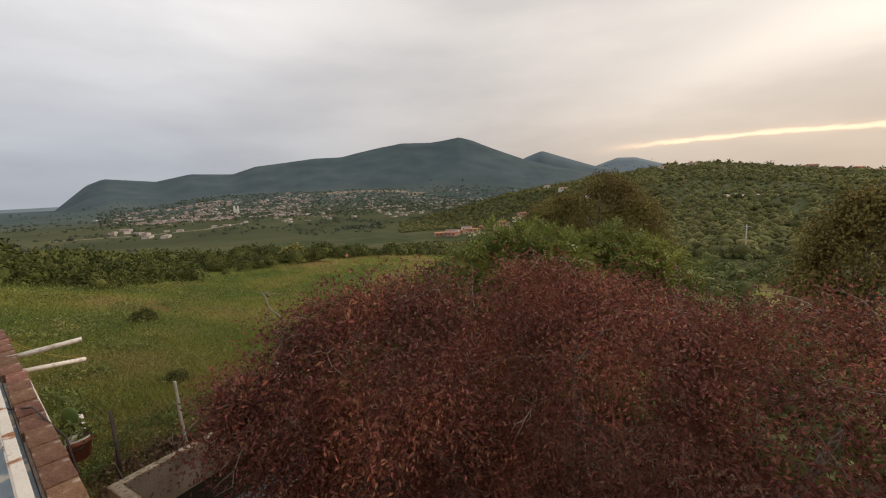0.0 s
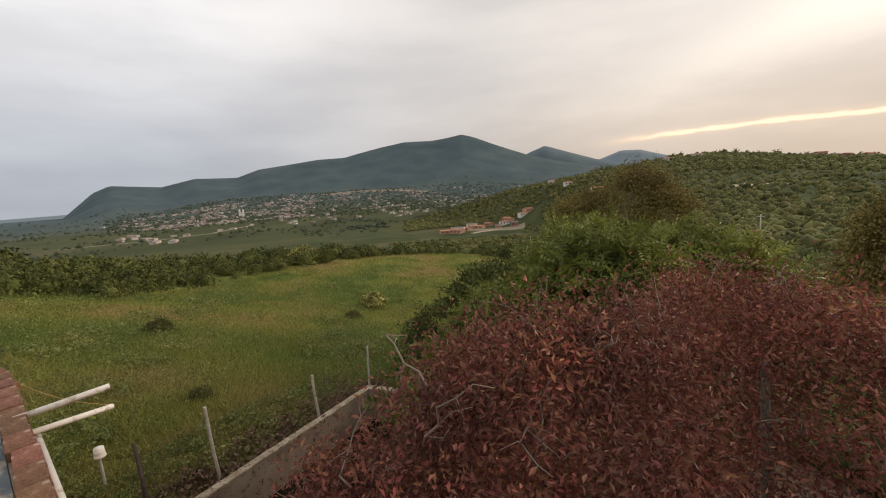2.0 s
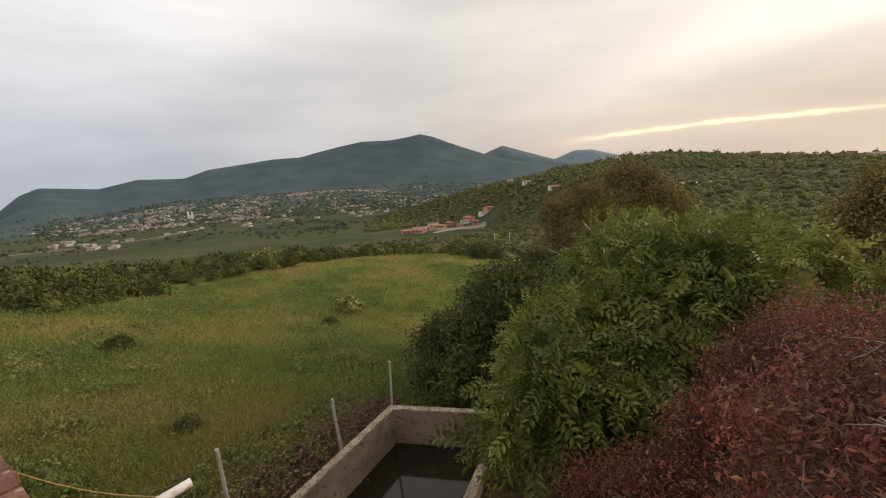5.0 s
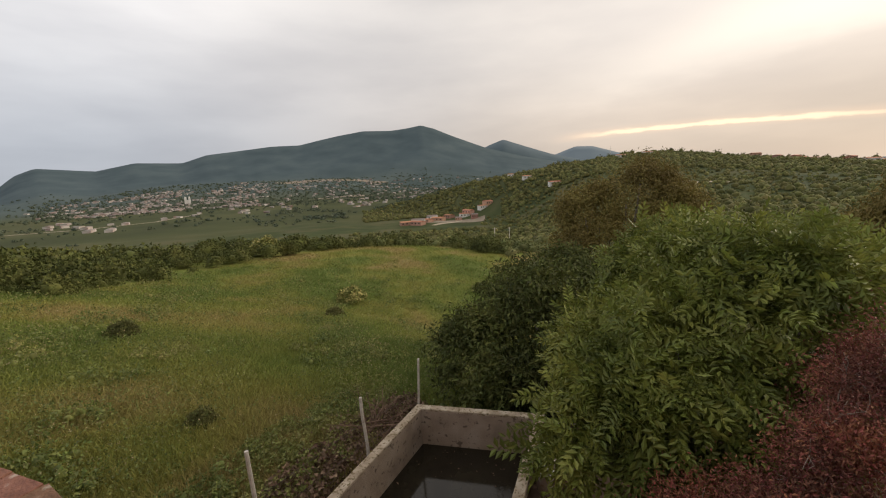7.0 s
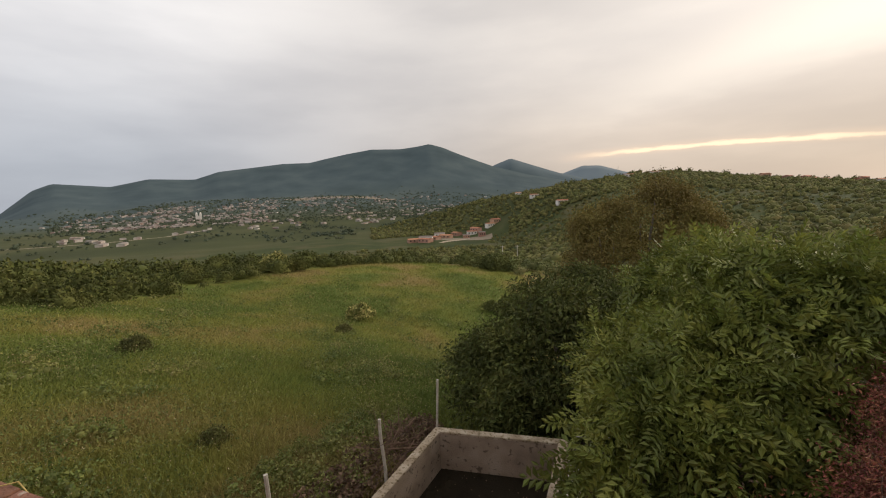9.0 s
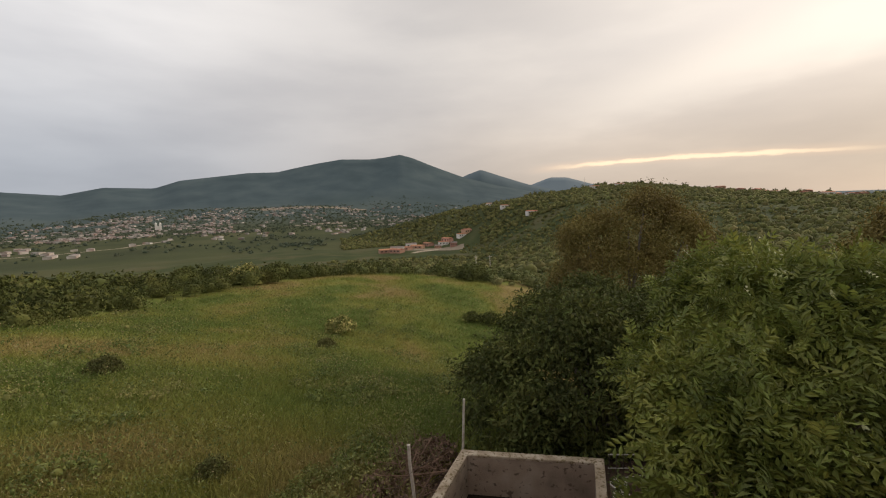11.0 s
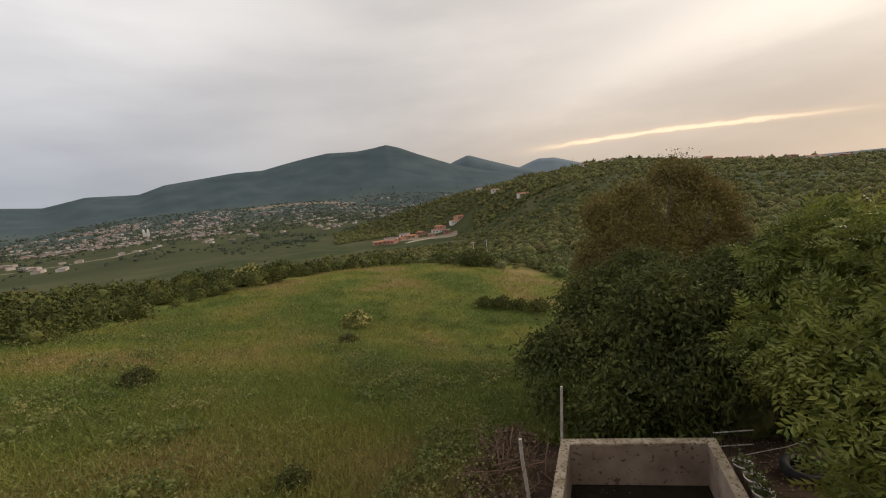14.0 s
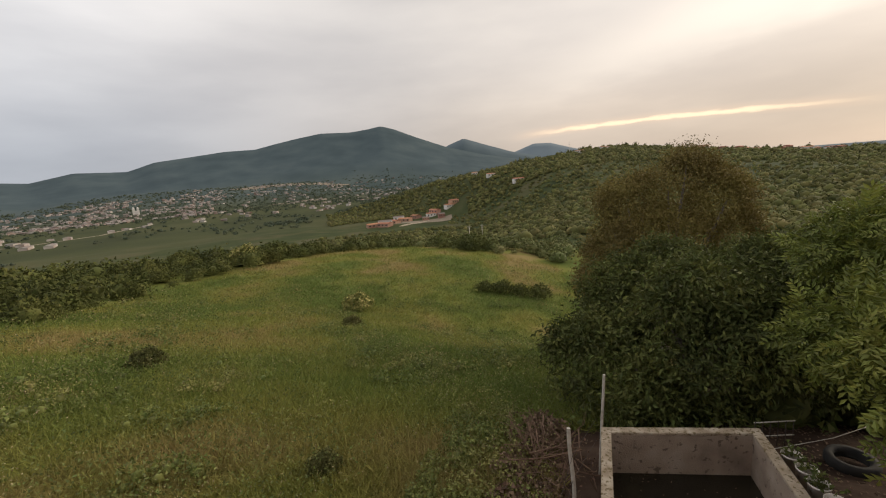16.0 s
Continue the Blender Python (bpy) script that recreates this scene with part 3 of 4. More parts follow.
bed = thing("trim_mortar_bed", (0, 0, 0), "mortar bed under the parapet bricks", "trim", kind="structure", me=strip("mortar_bed", 0.008, 0.128, 3.590, 3.686, M_MORTAR))


# ---------- tank ----------
def quad_inset(quad, d):
    """The quad's corners moved in by d."""
    out_ = []
    for i in range(4):
        p0, p1, p2 = Vector(quad[i - 1]), Vector(quad[i]), Vector(quad[(i + 1) % 4])
        d1, d2 = (p1 - p0).normalized(), (p2 - p1).normalized()
        n1, n2 = Vector((-d1.y, d1.x)), Vector((-d2.y, d2.x))
        out_.append(p1 + (n1 + n2) * (d / (1 + n1.dot(n2))))
    return [tuple(o) for o in out_]


def ring_mesh(name, outer, inner, z0, z1, mat, bevel=0.0):
    bm = bmesh.new()
    vs = [[bm.verts.new((*p, z)) for p in q] for q, z in ((outer, z0), (outer, z1), (inner, z1), (inner, z0))]
    for a, b in zip(vs, vs[1:] + vs[:1]):
        for i in range(4):
            j = (i + 1) % 4
            bm.faces.new((a[i], a[j], b[j], b[i]))
    bmesh.ops.recalc_face_normals(bm, faces=bm.faces)
    if bevel:
        bmesh.ops.bevel(bm, geom=list(bm.edges), offset=bevel, segments=2, affect="EDGES")
    return bm_mesh(name, bm, mat)


tank = thing("water_tank", (0, 0, 0), "open rectangular concrete water tank half full of dark water", "tank")
part("wall", ring_mesh("wall", TANK, quad_inset(TANK, 0.14), -0.9, TANK_TOP - 0.05, M_CONCRETE), tank)
part("rim", ring_mesh("rim", quad_inset(TANK, -0.008), quad_inset(TANK, 0.15), TANK_TOP - 0.046, TANK_TOP, M_CAP, 0.008), tank, "rough worn cement rim")
bm = bmesh.new()
bm.faces.new([bm.verts.new((*p, -0.85)) for p in quad_inset(TANK, 0.142)])
part("floor", bm_mesh("floor", bm, M_CONCRETE), tank)
bm = bmesh.new()
bm.faces.new([bm.verts.new((*p, WATER_Z)) for p in quad_inset(TANK, 0.143)])
part("water", bm_mesh("water", bm, M_WATER), tank, "still dark murky water")

# ---------- the near trees ----------
leafy_tree("red_leaved_tree", (0.3, 3.4, 0.1), puffs([
    (-1.45, 1.95, 3.62, 0.80, 0.78, 0.80), (-0.1, 3.1, 3.45, 1.1, 1.2, 0.80), (1.5, 3.0, 3.28, 1.3, 1.25, 0.9), (-0.75, 4.6, 2.8, 1.0, 1.2, 1.0),
    (-2.35, 3.9, 1.9, 0.62, 0.6, 0.6), (-1.55, 3.7, 2.35, 0.95, 0.9, 0.75), (2.7, 2.6, 3.1, 1.1, 1.0, 0.85), (-0.8, 2.3, 2.4, 1.0, 0.7, 0.9), (-1.3, 2.6, 1.9, 0.8, 0.6, 0.8), (0.9, 2.2, 2.4, 1.2, 0.8, 0.9), (-1.75, 2.1, 2.6, 0.6, 0.65, 0.8), (-2.2, 1.6, 3.15, 0.62, 0.5, 0.55), (0.3, 1.5, 2.1, 1.3, 0.6, 0.6), (1.9, 1.3, 2.3, 1.0, 0.6, 0.7), (3.6, 1.5, 2.6, 0.9, 0.8, 0.8)], 7, 0.40, 61),
    6400, 44, NARROW_LEAF, 0.036, M_RED, "broad tree with dark red and brown leaves and bare grey twigs", 0.10, 3, trunk_r=0.13, twigs=420, limbs=14, droop=0.5, fill=0.25, loose=1.0)
leafy_tree("feather_leaved_tree", (-2.7, 6.6, 0.0), puffs([
    (-2.6, 5.9, 2.35, 1.25, 1.3, 1.15), (-3.35, 5.0, 1.95, 0.8, 0.75, 0.95), (-1.7, 6.8, 3.15, 1.25, 1.3, 1.1), (-2.2, 8.8, 3.1, 1.0, 1.2, 1.0), (-3.2, 6.9, 2.2, 1.0, 1.1, 1.0), (-2.5, 4.9, 1.6, 0.8, 0.6, 0.6), (-0.2, 8.4, 2.9, 1.2, 1.2, 1.0)], 6, 0.42, 62),
    850, 8, FROND, 0.30, M_GREEN, "bushy green tree with feather-shaped leaves beside the tank", 0.09, 5, trunk_r=0.11, limbs=12, droop=0.55, fill=0.18, low=-0.35, loose=0.55)
leafy_tree("dark_green_tree", (-4.6, 10.8, -0.9), puffs([
    (-4.9, 9.9, 0.9, 1.6, 1.5, 1.5), (-6.45, 10.5, 0.2, 1.45, 1.4, 1.15), (-2.8, 10.3, 0.7, 1.6, 1.3, 1.5), (-3.4, 10.6, 1.0, 1.5, 1.6, 1.5), (-4.6, 12.8, 1.0, 2.0, 1.9, 1.6), (-2.2, 12.6, 1.2, 1.8, 1.8, 1.5), (-5.0, 9.2, -0.2, 1.4, 1.0, 0.9)], 8, 0.44, 63),
    1300, 36, NARROW_LEAF, 0.145, M_DARK, "dense dark green tree behind the concrete tank", 0.15, 6, trunk_r=0.16, limbs=12, droop=0.7, fill=0.3, loose=0.4)
leafy_tree("olive_brown_tree", (-2.4, 22.5, -6.5), puffs([
    (-2.4, 22.5, 0.8, 2.8, 2.0, 2.2), (-1.9, 22.8, 3.45, 1.9, 1.7, 1.8), (-4.6, 22.2, 0.6, 1.8, 1.6, 1.9), (0.2, 22.5, 0.9, 1.5, 1.6, 1.9), (-4.1, 22.5, 2.6, 1.7, 1.5, 1.6), (-0.2, 22.5, 2.9, 1.5, 1.4, 1.5), (-5.5, 22.0, -1.2, 1.4, 1.3, 1.5)], 6, 0.40, 64),
    800, 60, LEAF, 0.115, M_OLIVE, "tall olive-brown tree with thin drooping foliage", 0.26, 8, trunk_r=0.22, limbs=14, droop=0.9, fill=0.25)
leafy_tree("olive_brown_tree", (9.0, 24.0, -5.0), puffs([
    (9.0, 24.0, 1.2, 2.3, 2.0, 2.2), (9.4, 24.2, 3.0, 1.6, 1.5, 1.6), (7.8, 24.0, -0.2, 1.6, 1.5, 1.6), (10.6, 24.0, 0.6, 1.7, 1.5, 1.6)], 6, 0.40, 65),
    500, 38, LEAF, 0.16, M_OLIVE, "tall olive-brown tree with thin drooping foliage", 0.28, 9, trunk_r=0.2, limbs=10, droop=0.9, fill=0.25)


# ---------- scrub, hedges, shrubs ----------
def bushes(name, xy, size, cards, mat, label, category, seed, squash=0.75, leaf=0.30, core=0.80):
    """Many bushes in one mesh: leafy domes of loose leaf clumps over a rough core."""
    rg = np.random.default_rng(seed)
    n = len(xy)
    z = ground_z(xy[:, 0], xy[:, 1])
    c = np.stack([xy[:, 0], xy[:, 1], z + size * squash * 0.55], -1)
    d = sphere_dirs(n * cards, rg)
    d[:, 2] = np.abs(d[:, 2]) * 1.15 - 0.25
    i = np.repeat(np.arange(n), cards)
    bump = 1 + 0.20 * np.sin(d[:, 0] * 5 + i * 1.7) * np.cos(d[:, 1] * 4.3 + i * 0.9) + 0.10 * np.sin(d[:, 0] * 11 + i * 0.6) * np.sin(d[:, 2] * 9 + i) + 0.09 * rg.normal(size=len(i))
    pos = c[i] + d * (size[i] * bump * (0.74 + 0.28 * np.sqrt(rg.random(len(i)))))[:, None] * [1, 1, squash]
    v, f = scatter([(-0.6, -0.36, 0), (0.75, -0.12, 0.1), (-0.15, 0.60, -0.06)], [(0, 1, 2)], pos, rg.normal(size=d.shape), d * 0.7 + rg.normal(size=d.shape) * 0.8, size[i] * leaf * (0.6 + 0.8 * rg.random(len(i))))
    ring = np.radians(np.arange(5) * 72.0)
    cd = np.concatenate([[(0, 0, 1)], np.stack([0.894 * np.cos(ring), 0.894 * np.sin(ring), 0 * ring + 0.447], -1),
                         np.stack([0.894 * np.cos(ring + 0.628), 0.894 * np.sin(ring + 0.628), 0 * ring - 0.447], -1)])
    lump = 1 + 0.16 * rg.normal(size=(n, len(cd), 1))
    cv = (c[:, None] + core * lump * cd[None] * size[:, None, None] * [1, 1, squash]).reshape(-1, 3)
    cf = [(0, 1 + k, 1 + (k + 1) % 5) for k in range(5)] + [(1 + k, 6 + k, 1 + (k + 1) % 5) for k in range(5)] + [(1 + (k + 1) % 5, 6 + k, 6 + (k + 1) % 5) for k in range(5)]
    cf = (np.array(cf)[None] + (np.arange(n) * len(cd))[:, None, None] + len(v)).reshape(-1, 3)
    me = mesh_np(name, np.concatenate([v, cv]), f.tolist() + cf.tolist(), mat, True)
    return thing(name, (0, 0, 0), label, category, kind="stuff", me=me)


def polar(n, az0, az1, r0, r1, rg, power=1.0):
    a = np.radians(az0 + (az1 - az0) * rg.random(n))
    r = r0 * (r1 / r0) ** (rg.random(n) ** power)
    return np.stack([CX + r * np.sin(a), CY + r * np.cos(a)], -1), r


def in_field(xy):
    x, y = xy[:, 0] - CX, xy[:, 1] - CY
    az = np.degrees(np.arctan2(x, y))
    return np.hypot(x, y) < np.interp(az, [-90, -71, -68, -64, -60, -55, -51, -47, -42, -37, -32, -27, -22.5, -16.5, -12, -4, 0], [30, 36, 35, 34, 42, 52, 55, 59, 63, 69, 75, 78, 75, 69, 67, 64, 30])


rg = np.random.default_rng(11)
xy, r = polar(1500, -85, -12, 33, 108, rg)
ok = ~in_field(xy)
xy, r = xy[ok], r[ok]
size = (0.45 + 1.0 * rg.random(len(xy)) ** 1.6) * (0.85 + r / 130)
edge_row = in_field(xy - np.stack([xy[:, 0] - CX, xy[:, 1] - CY], -1) / r[:, None] * 16)
bushes("hedge_scrub", xy[edge_row], size[edge_row], 420, M_HEDGE, "dense green bushes and low trees along the lower edge of the field", "bushes", 12, squash=0.9, leaf=0.125, core=0.62)
bushes("hedge_scrub", xy[~edge_row], size[~edge_row], 130, M_HEDGE, "dense green bushes and low trees behind the field's edge", "bushes", 20, squash=0.9, leaf=0.19, core=0.66)
xy, r = polar(1500, -30, 60, 34, 135, rg)
az = np.degrees(np.arctan2(xy[:, 0] - CX, xy[:, 1] - CY))
ok = (az > -2) | (~in_field(xy) & (r > 62))
xy = xy[ok]
bushes("slope_scrub", xy, 0.5 + 1.2 * rg.random(len(xy)) ** 1.5, 110, M_SCRUB, "dry green scrub on the slope beyond the trees", "bushes", 13, squash=0.9, leaf=0.20, core=0.68)
xy, r = polar(10500, -34, 58, 118, 480, rg)
az = np.degrees(np.arctan2(xy[:, 0] - CX, xy[:, 1] - CY))
ok = (waves(xy[:, 0], xy[:, 1], 14, 3.0) > -0.8) & ((az > -13 + 3 * np.sin(r / 40)) | (r < 380))
xy = xy[ok]
bushes("hillside_scrub", xy, 0.9 + 1.9 * rg.random(len(xy)) ** 1.7, 20, M_WOOD, "dense low woodland of rounded dark green crowns on the hillside", "bushes", 14, squash=0.85, leaf=0.22)
xy, r = polar(1300, -85, -34, 110, 460, rg)
ok = rg.random(len(r)) < np.clip(1.5 - r / 260, 0.10, 1)
xy = xy[ok]
bushes("field_scrub", xy, 0.9 + 1.5 * rg.random(len(xy)) ** 2, 22, M_WOOD, "scattered dark green scrub between the valley fields", "bushes", 18, leaf=0.34)
xy, r = polar(12500, -32, 58, 460, 760, rg)
az = np.degrees(np.arctan2(xy[:, 0] - CX, xy[:, 1] - CY))
ok = (waves(xy[:, 0], xy[:, 1], 30, 5.0) > -0.85) & ((az > -13) | (r > 545))
xy = xy[ok]
bushes("ridge_scrub", xy, 1.3 + 2.6 * rg.random(len(xy)) ** 2, 10, M_WOOD, "wooded ridge with scrub and low trees", "bushes", 15, squash=0.9, leaf=0.28)
xy, r = polar(640, -26, 60, 660, 735, rg)
bushes("ridge_trees", xy, 1.4 + 3.4 * rg.random(len(xy)) ** 2.2, 40, M_WOOD, "row of dark trees along the crest of the ridge", "trees", 17, squash=1.25, leaf=0.28)
xy, r = polar(5600, -80, -6, 560, 2500, rg)
ok = (waves(xy[:, 0], xy[:, 1], 90, 1.0) > -0.05) & ((r > 1150) | (np.abs(waves(xy[:, 0], xy[:, 1], 150, 6.0)) < 0.16) | (rg.random(len(r)) < 0.16))
xy = xy[ok]
bushes("valley_trees", xy, 1.8 + 3.2 * rg.random(len(xy)) ** 2, 14, M_VALE, "far dark trees and hedgerows in the valley", "trees", 16, leaf=0.5)
xy, r = polar(3600, -66, -14, 1180, 2350, rg, 0.7)
bushes("town_trees", xy, 2.2 + 3.6 * rg.random(len(xy)) ** 2, 10, M_VALE, "dark trees between the houses of the town", "trees", 19, leaf=0.6)


# ---------- grass ----------
def tufts(name, xy, r, blades, tall, mat, label, seed, wide=0.02):
    rg2 = np.random.default_rng(seed)
    n = len(xy)
    z = ground_z(xy[:, 0], xy[:, 1]) - 0.02
    i = np.repeat(np.arange(n), blades)
    grow = (0.55 + 0.055 * r)[i]
    spread = rg2.normal(size=(len(i), 2)) * 0.10 * grow[:, None]
    pos = np.concatenate([xy[i] + spread, z[i][:, None]], -1)
    lean = np.concatenate([rg2.normal(size=(len(i), 2)) * 0.85, np.ones((len(i), 1))], -1)
    h = tall * (0.5 + 0.8 * rg2.random(len(i)))
    v, f = scatter([(0, -wide, 0), (0, wide, 0), (1, 0, 0.22)], [(0, 1, 2)], pos, lean, rg2.normal(size=(len(i), 3)) * [1, 1, 0.15], h * (0.75 + 0.25 * grow))
    return thing(name, (0, 0, 0), label, "grass", kind="stuff", me=mesh_np(name, v, f, mat))


def yard(xy):
    x, y = xy[:, 0], xy[:, 1]
    return (x > -7.6) & (y < 9) & (x > -8.6 - 0.2 * y) | in_quad(x, y, TANK, 0.15) | (y < 1.6)


rg = np.random.default_rng(21)
xy, r = polar(78000, -80, -1, 3.5, 85, rg, 0.8)
ok = in_field(xy) & ~yard(xy)
xy, r = xy[ok], r[ok]
tufts("field_grass", xy, r, 7, 0.26, M_GRASS, "tall yellow-green meadow grass", 22, 0.045)
# small leaves and seed heads over the grass, thicker in patches
xy, r = polar(105000, -80, -4, 3.5, 60, rg, 0.7)
ok = in_field(xy) & ~yard(xy) & (waves(xy[:, 0], xy[:, 1], 1.7, 4.0) + 0.4 * rg.normal(size=len(r)) > -0.1)
xy, r = xy[ok], r[ok]
n = len(r)
pos = np.concatenate([xy, (ground_z(xy[:, 0], xy[:, 1]) + (0.10 + 0.28 * rg.random(n)) * (0.9 + 0.01 * r))[:, None]], -1)
v, f = scatter(LEAF[0], LEAF[1], pos, rg.normal(size=(n, 3)), rg.normal(size=(n, 3)) * 0.6 + [0, 0, 1], (0.022 + 0.0026 * r) * (0.6 + 0.9 * rg.random(n)))
thing("meadow_leaves", (0, 0, 0), "small leaves and herbs among the meadow grass", "weeds", kind="stuff", me=mesh_np("meadow_leaves", v, f, M_WEED))
xy, r = polar(26000, -80, -4, 3.5, 55, rg, 0.7)
ok = in_field(xy) & ~yard(xy) & (waves(xy[:, 0], xy[:, 1], 2.6, 1.0) + 0.5 * rg.normal(size=len(r)) > 0.1)
xy, r = xy[ok], r[ok]
n = len(r)
pos = np.concatenate([xy, (ground_z(xy[:, 0], xy[:, 1]) + 0.26 + 0.16 * rg.random(n))[:, None]], -1)
v, f = scatter(LEAF[0], LEAF[1], pos, rg.normal(size=(n, 3)), rg.normal(size=(n, 3)), (0.012 + 0.0016 * r) * (0.6 + 0.9 * rg.random(n)))
thing("seed_heads", (0, 0, 0), "pale dry seed heads above the meadow grass", "grass", kind="stuff", me=mesh_np("seed_heads", v, f, M_SEED))
xy, r = polar(3400, -80, -8, 4, 45, rg, 0.85)
ok = in_field(xy) & ~yard(xy) & (waves(xy[:, 0], xy[:, 1], 2.2, 4.0) > 0.2)
xy, r = xy[ok], r[ok]
bushes("meadow_weeds", xy, (0.12 + 0.22 * rg.random(len(xy)) ** 1.5) * (0.8 + 0.02 * r), 64, M_WEED, "leafy green weeds among the grass", "weeds", 23, squash=1.0, leaf=0.17, core=0.3)


def shrub(name, x, y, size, mat, label, seed, cards=900, squash=0.85):
    ob = bushes(name, np.array([[x, y]]), np.array([size]), cards * 2, mat, label, "shrub", seed, squash, 0.11, 0.6)
    ob["kind"] = "thing"
    del ob["kind"]
    return ob


shrub("flowering_shrub", -23.6, 29.6, 1.15, M_YELLOWBUSH, "round shrub with pale yellow flower heads in the field", 31)
shrub("green_shrub", -20.4, 22.9, 0.6, M_WOOD, "low dark green shrub in the meadow grass", 32)
shrub("green_shrub", -21.2, 10.4, 0.55, M_WOOD, "low dark green shrub in the meadow grass", 33)
shrub("green_shrub", -11.6, 6.2, 0.30, M_WOOD, "small dark weed clump in the meadow grass", 34)
shrub("large_bush", -49.5, 47.0, 2.1, M_YELLOWBUSH, "large light green bush at the edge of the field", 35, 900)
shrub("large_bush", -46.0, 48.5, 1.6, M_HEDGE, "large dark green bush at the edge of the field", 36, 700)
for k, (x, y, sz) in enumerate(((-15.2, 41.0, 0.9), (-13.5, 41.6, 1.1), (-11.8, 42.2, 1.0), (-9.8, 42.8, 1.2))):
    shrub("green_shrub", x, y, sz, M_HEDGE, "dark green shrub in a row across the field", 40 + k, 520)


# ---------- roof edge: rail, pipes, pot, rope ----------
def along(x, back, z):
    """A point at x along the house front, set back from its face."""
    return (x, wall_y(x) - back, z)


rail = thing("roof_railing", along(-1.6, 0.19, 3.665), "low steel railing with flaking white paint and rust", "railing")
rb = Vector(rail.location)
for z in (0.30, 0.06):
    pts = [Vector(along(x, 0.19, 3.665 + z)) - rb for x in (0.6, -2.0, -4.6)]
    bm = bmesh.new()
    d = (pts[2] - pts[0])
    m = Matrix.Translation((pts[0] + pts[2]) / 2) @ Matrix.Rotation(math.atan2(d.y, d.x), 4, "Z")
    box_bm(d.length, 0.04, 0.04, (0, 0, -0.02), 0.004, bm)
    bm.transform(m)
    part("rail_bar", bm_mesh("rail_bar", bm, M_WHITERUST), rail)
bal = bm_mesh("baluster", box_bm(0.018, 0.018, 0.27, (0, 0, 0.01), 0.002), M_WHITERUST)
for k in range(36):
    x = 0.5 - k * 0.14
    b_ = part("baluster", bal, rail)
    b_.location = Vector(along(x, 0.19, 3.665)) - rb


def pipe(name, points, radius, label, collars=()):
    root = thing(name, points[0], label, "pipe")
    o = np.array(points[0])
    k = [np.array(p) - o for p in points]
    v1, f1 = tube_np(k, [radius] * len(k), 14)
    v2, f2 = tube_np(k[::-1], [radius * 0.82] * len(k), 14)
    part("tube", mesh_np("tube", v1, f1[:-1] if len(k) > 1 else f1, M_PVC, True), root)
    dd = unit(np.array(k[-1]) - np.array(k[-2]))
    # a dark plug in the mouth stands in for the shade inside the pipe
    cap = tube_np([np.array(k[-1]) - dd * 0.06, np.array(k[-1]) + dd * 0.002], [radius * 0.80, radius * 0.80], 14)
    part("bore", mesh_np("bore", *cap, M_IRON), root, "dark plug in place of the shaded hollow of the pipe end")
    for c in collars:
        p = np.array(k[0]) + (np.array(k[-1]) - np.array(k[0])) * c
        part("collar", mesh_np("collar", *tube_np([p - dd * 0.03, p + dd * 0.03], [radius * 1.22] * 2, 14), M_PVC, True), root)
    return root


pipe("drain_pipe", [(-4.60, 0.96, 3.725), (-4.43, 1.43, 3.76)], 0.021, "white plastic drain pipe sticking out under the roof bricks")
pipe("drain_pipe", [(-4.72, 1.02, 3.555), (-4.88, 1.60, 3.43)], 0.021, "white plastic drain pipe with a rope tied to its end")
pipe("wall_pipe", [(-4.80, wall_y(-4.8) + 0.03, 3.50), (-3.3, wall_y(-3.3) + 0.03, 3.47), (-1.4, wall_y(-1.4) + 0.03, 3.44)], 0.023, "white plastic pipe running along the house wall", (0.52,))
pipe("tee_branch", [(-3.05, wall_y(-3.05) + 0.03, 3.47), (-3.10, wall_y(-3.05) + 0.16, 3.49)], 0.024, "short white plastic pipe stub on the wall pipe")


def potted(name, at, label, radius=0.13, h=0.2):
    root = thing(name, at, label, "flower pot")
    part("pot", lathe("pot", [(0.0, 0.0), (radius * 0.72, 0.0), (radius, h), (radius * 1.08, h), (radius * 1.08, h - 0.03), (radius * 1.03, h - 0.035)], M_TERRA), root)
    part("soil", lathe("soil", [(0.0, h - 0.028), (radius * 0.985, h - 0.03)], M_BARK), root)
    part("rim", lathe("rim", [(radius * 1.085, h - 0.004), (radius * 1.10, h + 0.004), (radius * 1.05, h + 0.008), (radius * 0.98, h + 0.002)], M_PVC), root, "whitish worn pot rim")
    return root


pot = potted("terracotta_pot", (-3.1, wall_y(-3.1) + 0.12, 3.33), "terracotta pot with a trailing plant hung on the wall", 0.09, 0.15)
rgp = np.random.default_rng(51)
n = 260
pp = rgp.normal(size=(n, 3)) * [0.06, 0.06, 0.035] + [0, 0, 0.18]
part("plant", mesh_np("plant", *scatter(LEAF[0], LEAF[1], pp, rgp.normal(size=(n, 3)) + [0, 0.2, 0.3], rgp.normal(size=(n, 3)) + [0, 0, 1], 0.035), M_WEED), pot)["kind"] = "stuff"
bracket = [(-0.10, -0.12, 0.11), (-0.105, -0.02, 0.10), (0, 0.10, 0.10), (0.105, -0.02, 0.10), (0.10, -0.12, 0.11)]
part("bracket", tube("bracket", bracket, 0.005, M_IRON, 6), pot, "thin iron bracket that holds the pot to the wall")
cactus = thing("cactus", (-3.16, wall_y(-3.16) + 0.12, 3.46), "prickly pear cactus pad growing from the pot", "cactus")
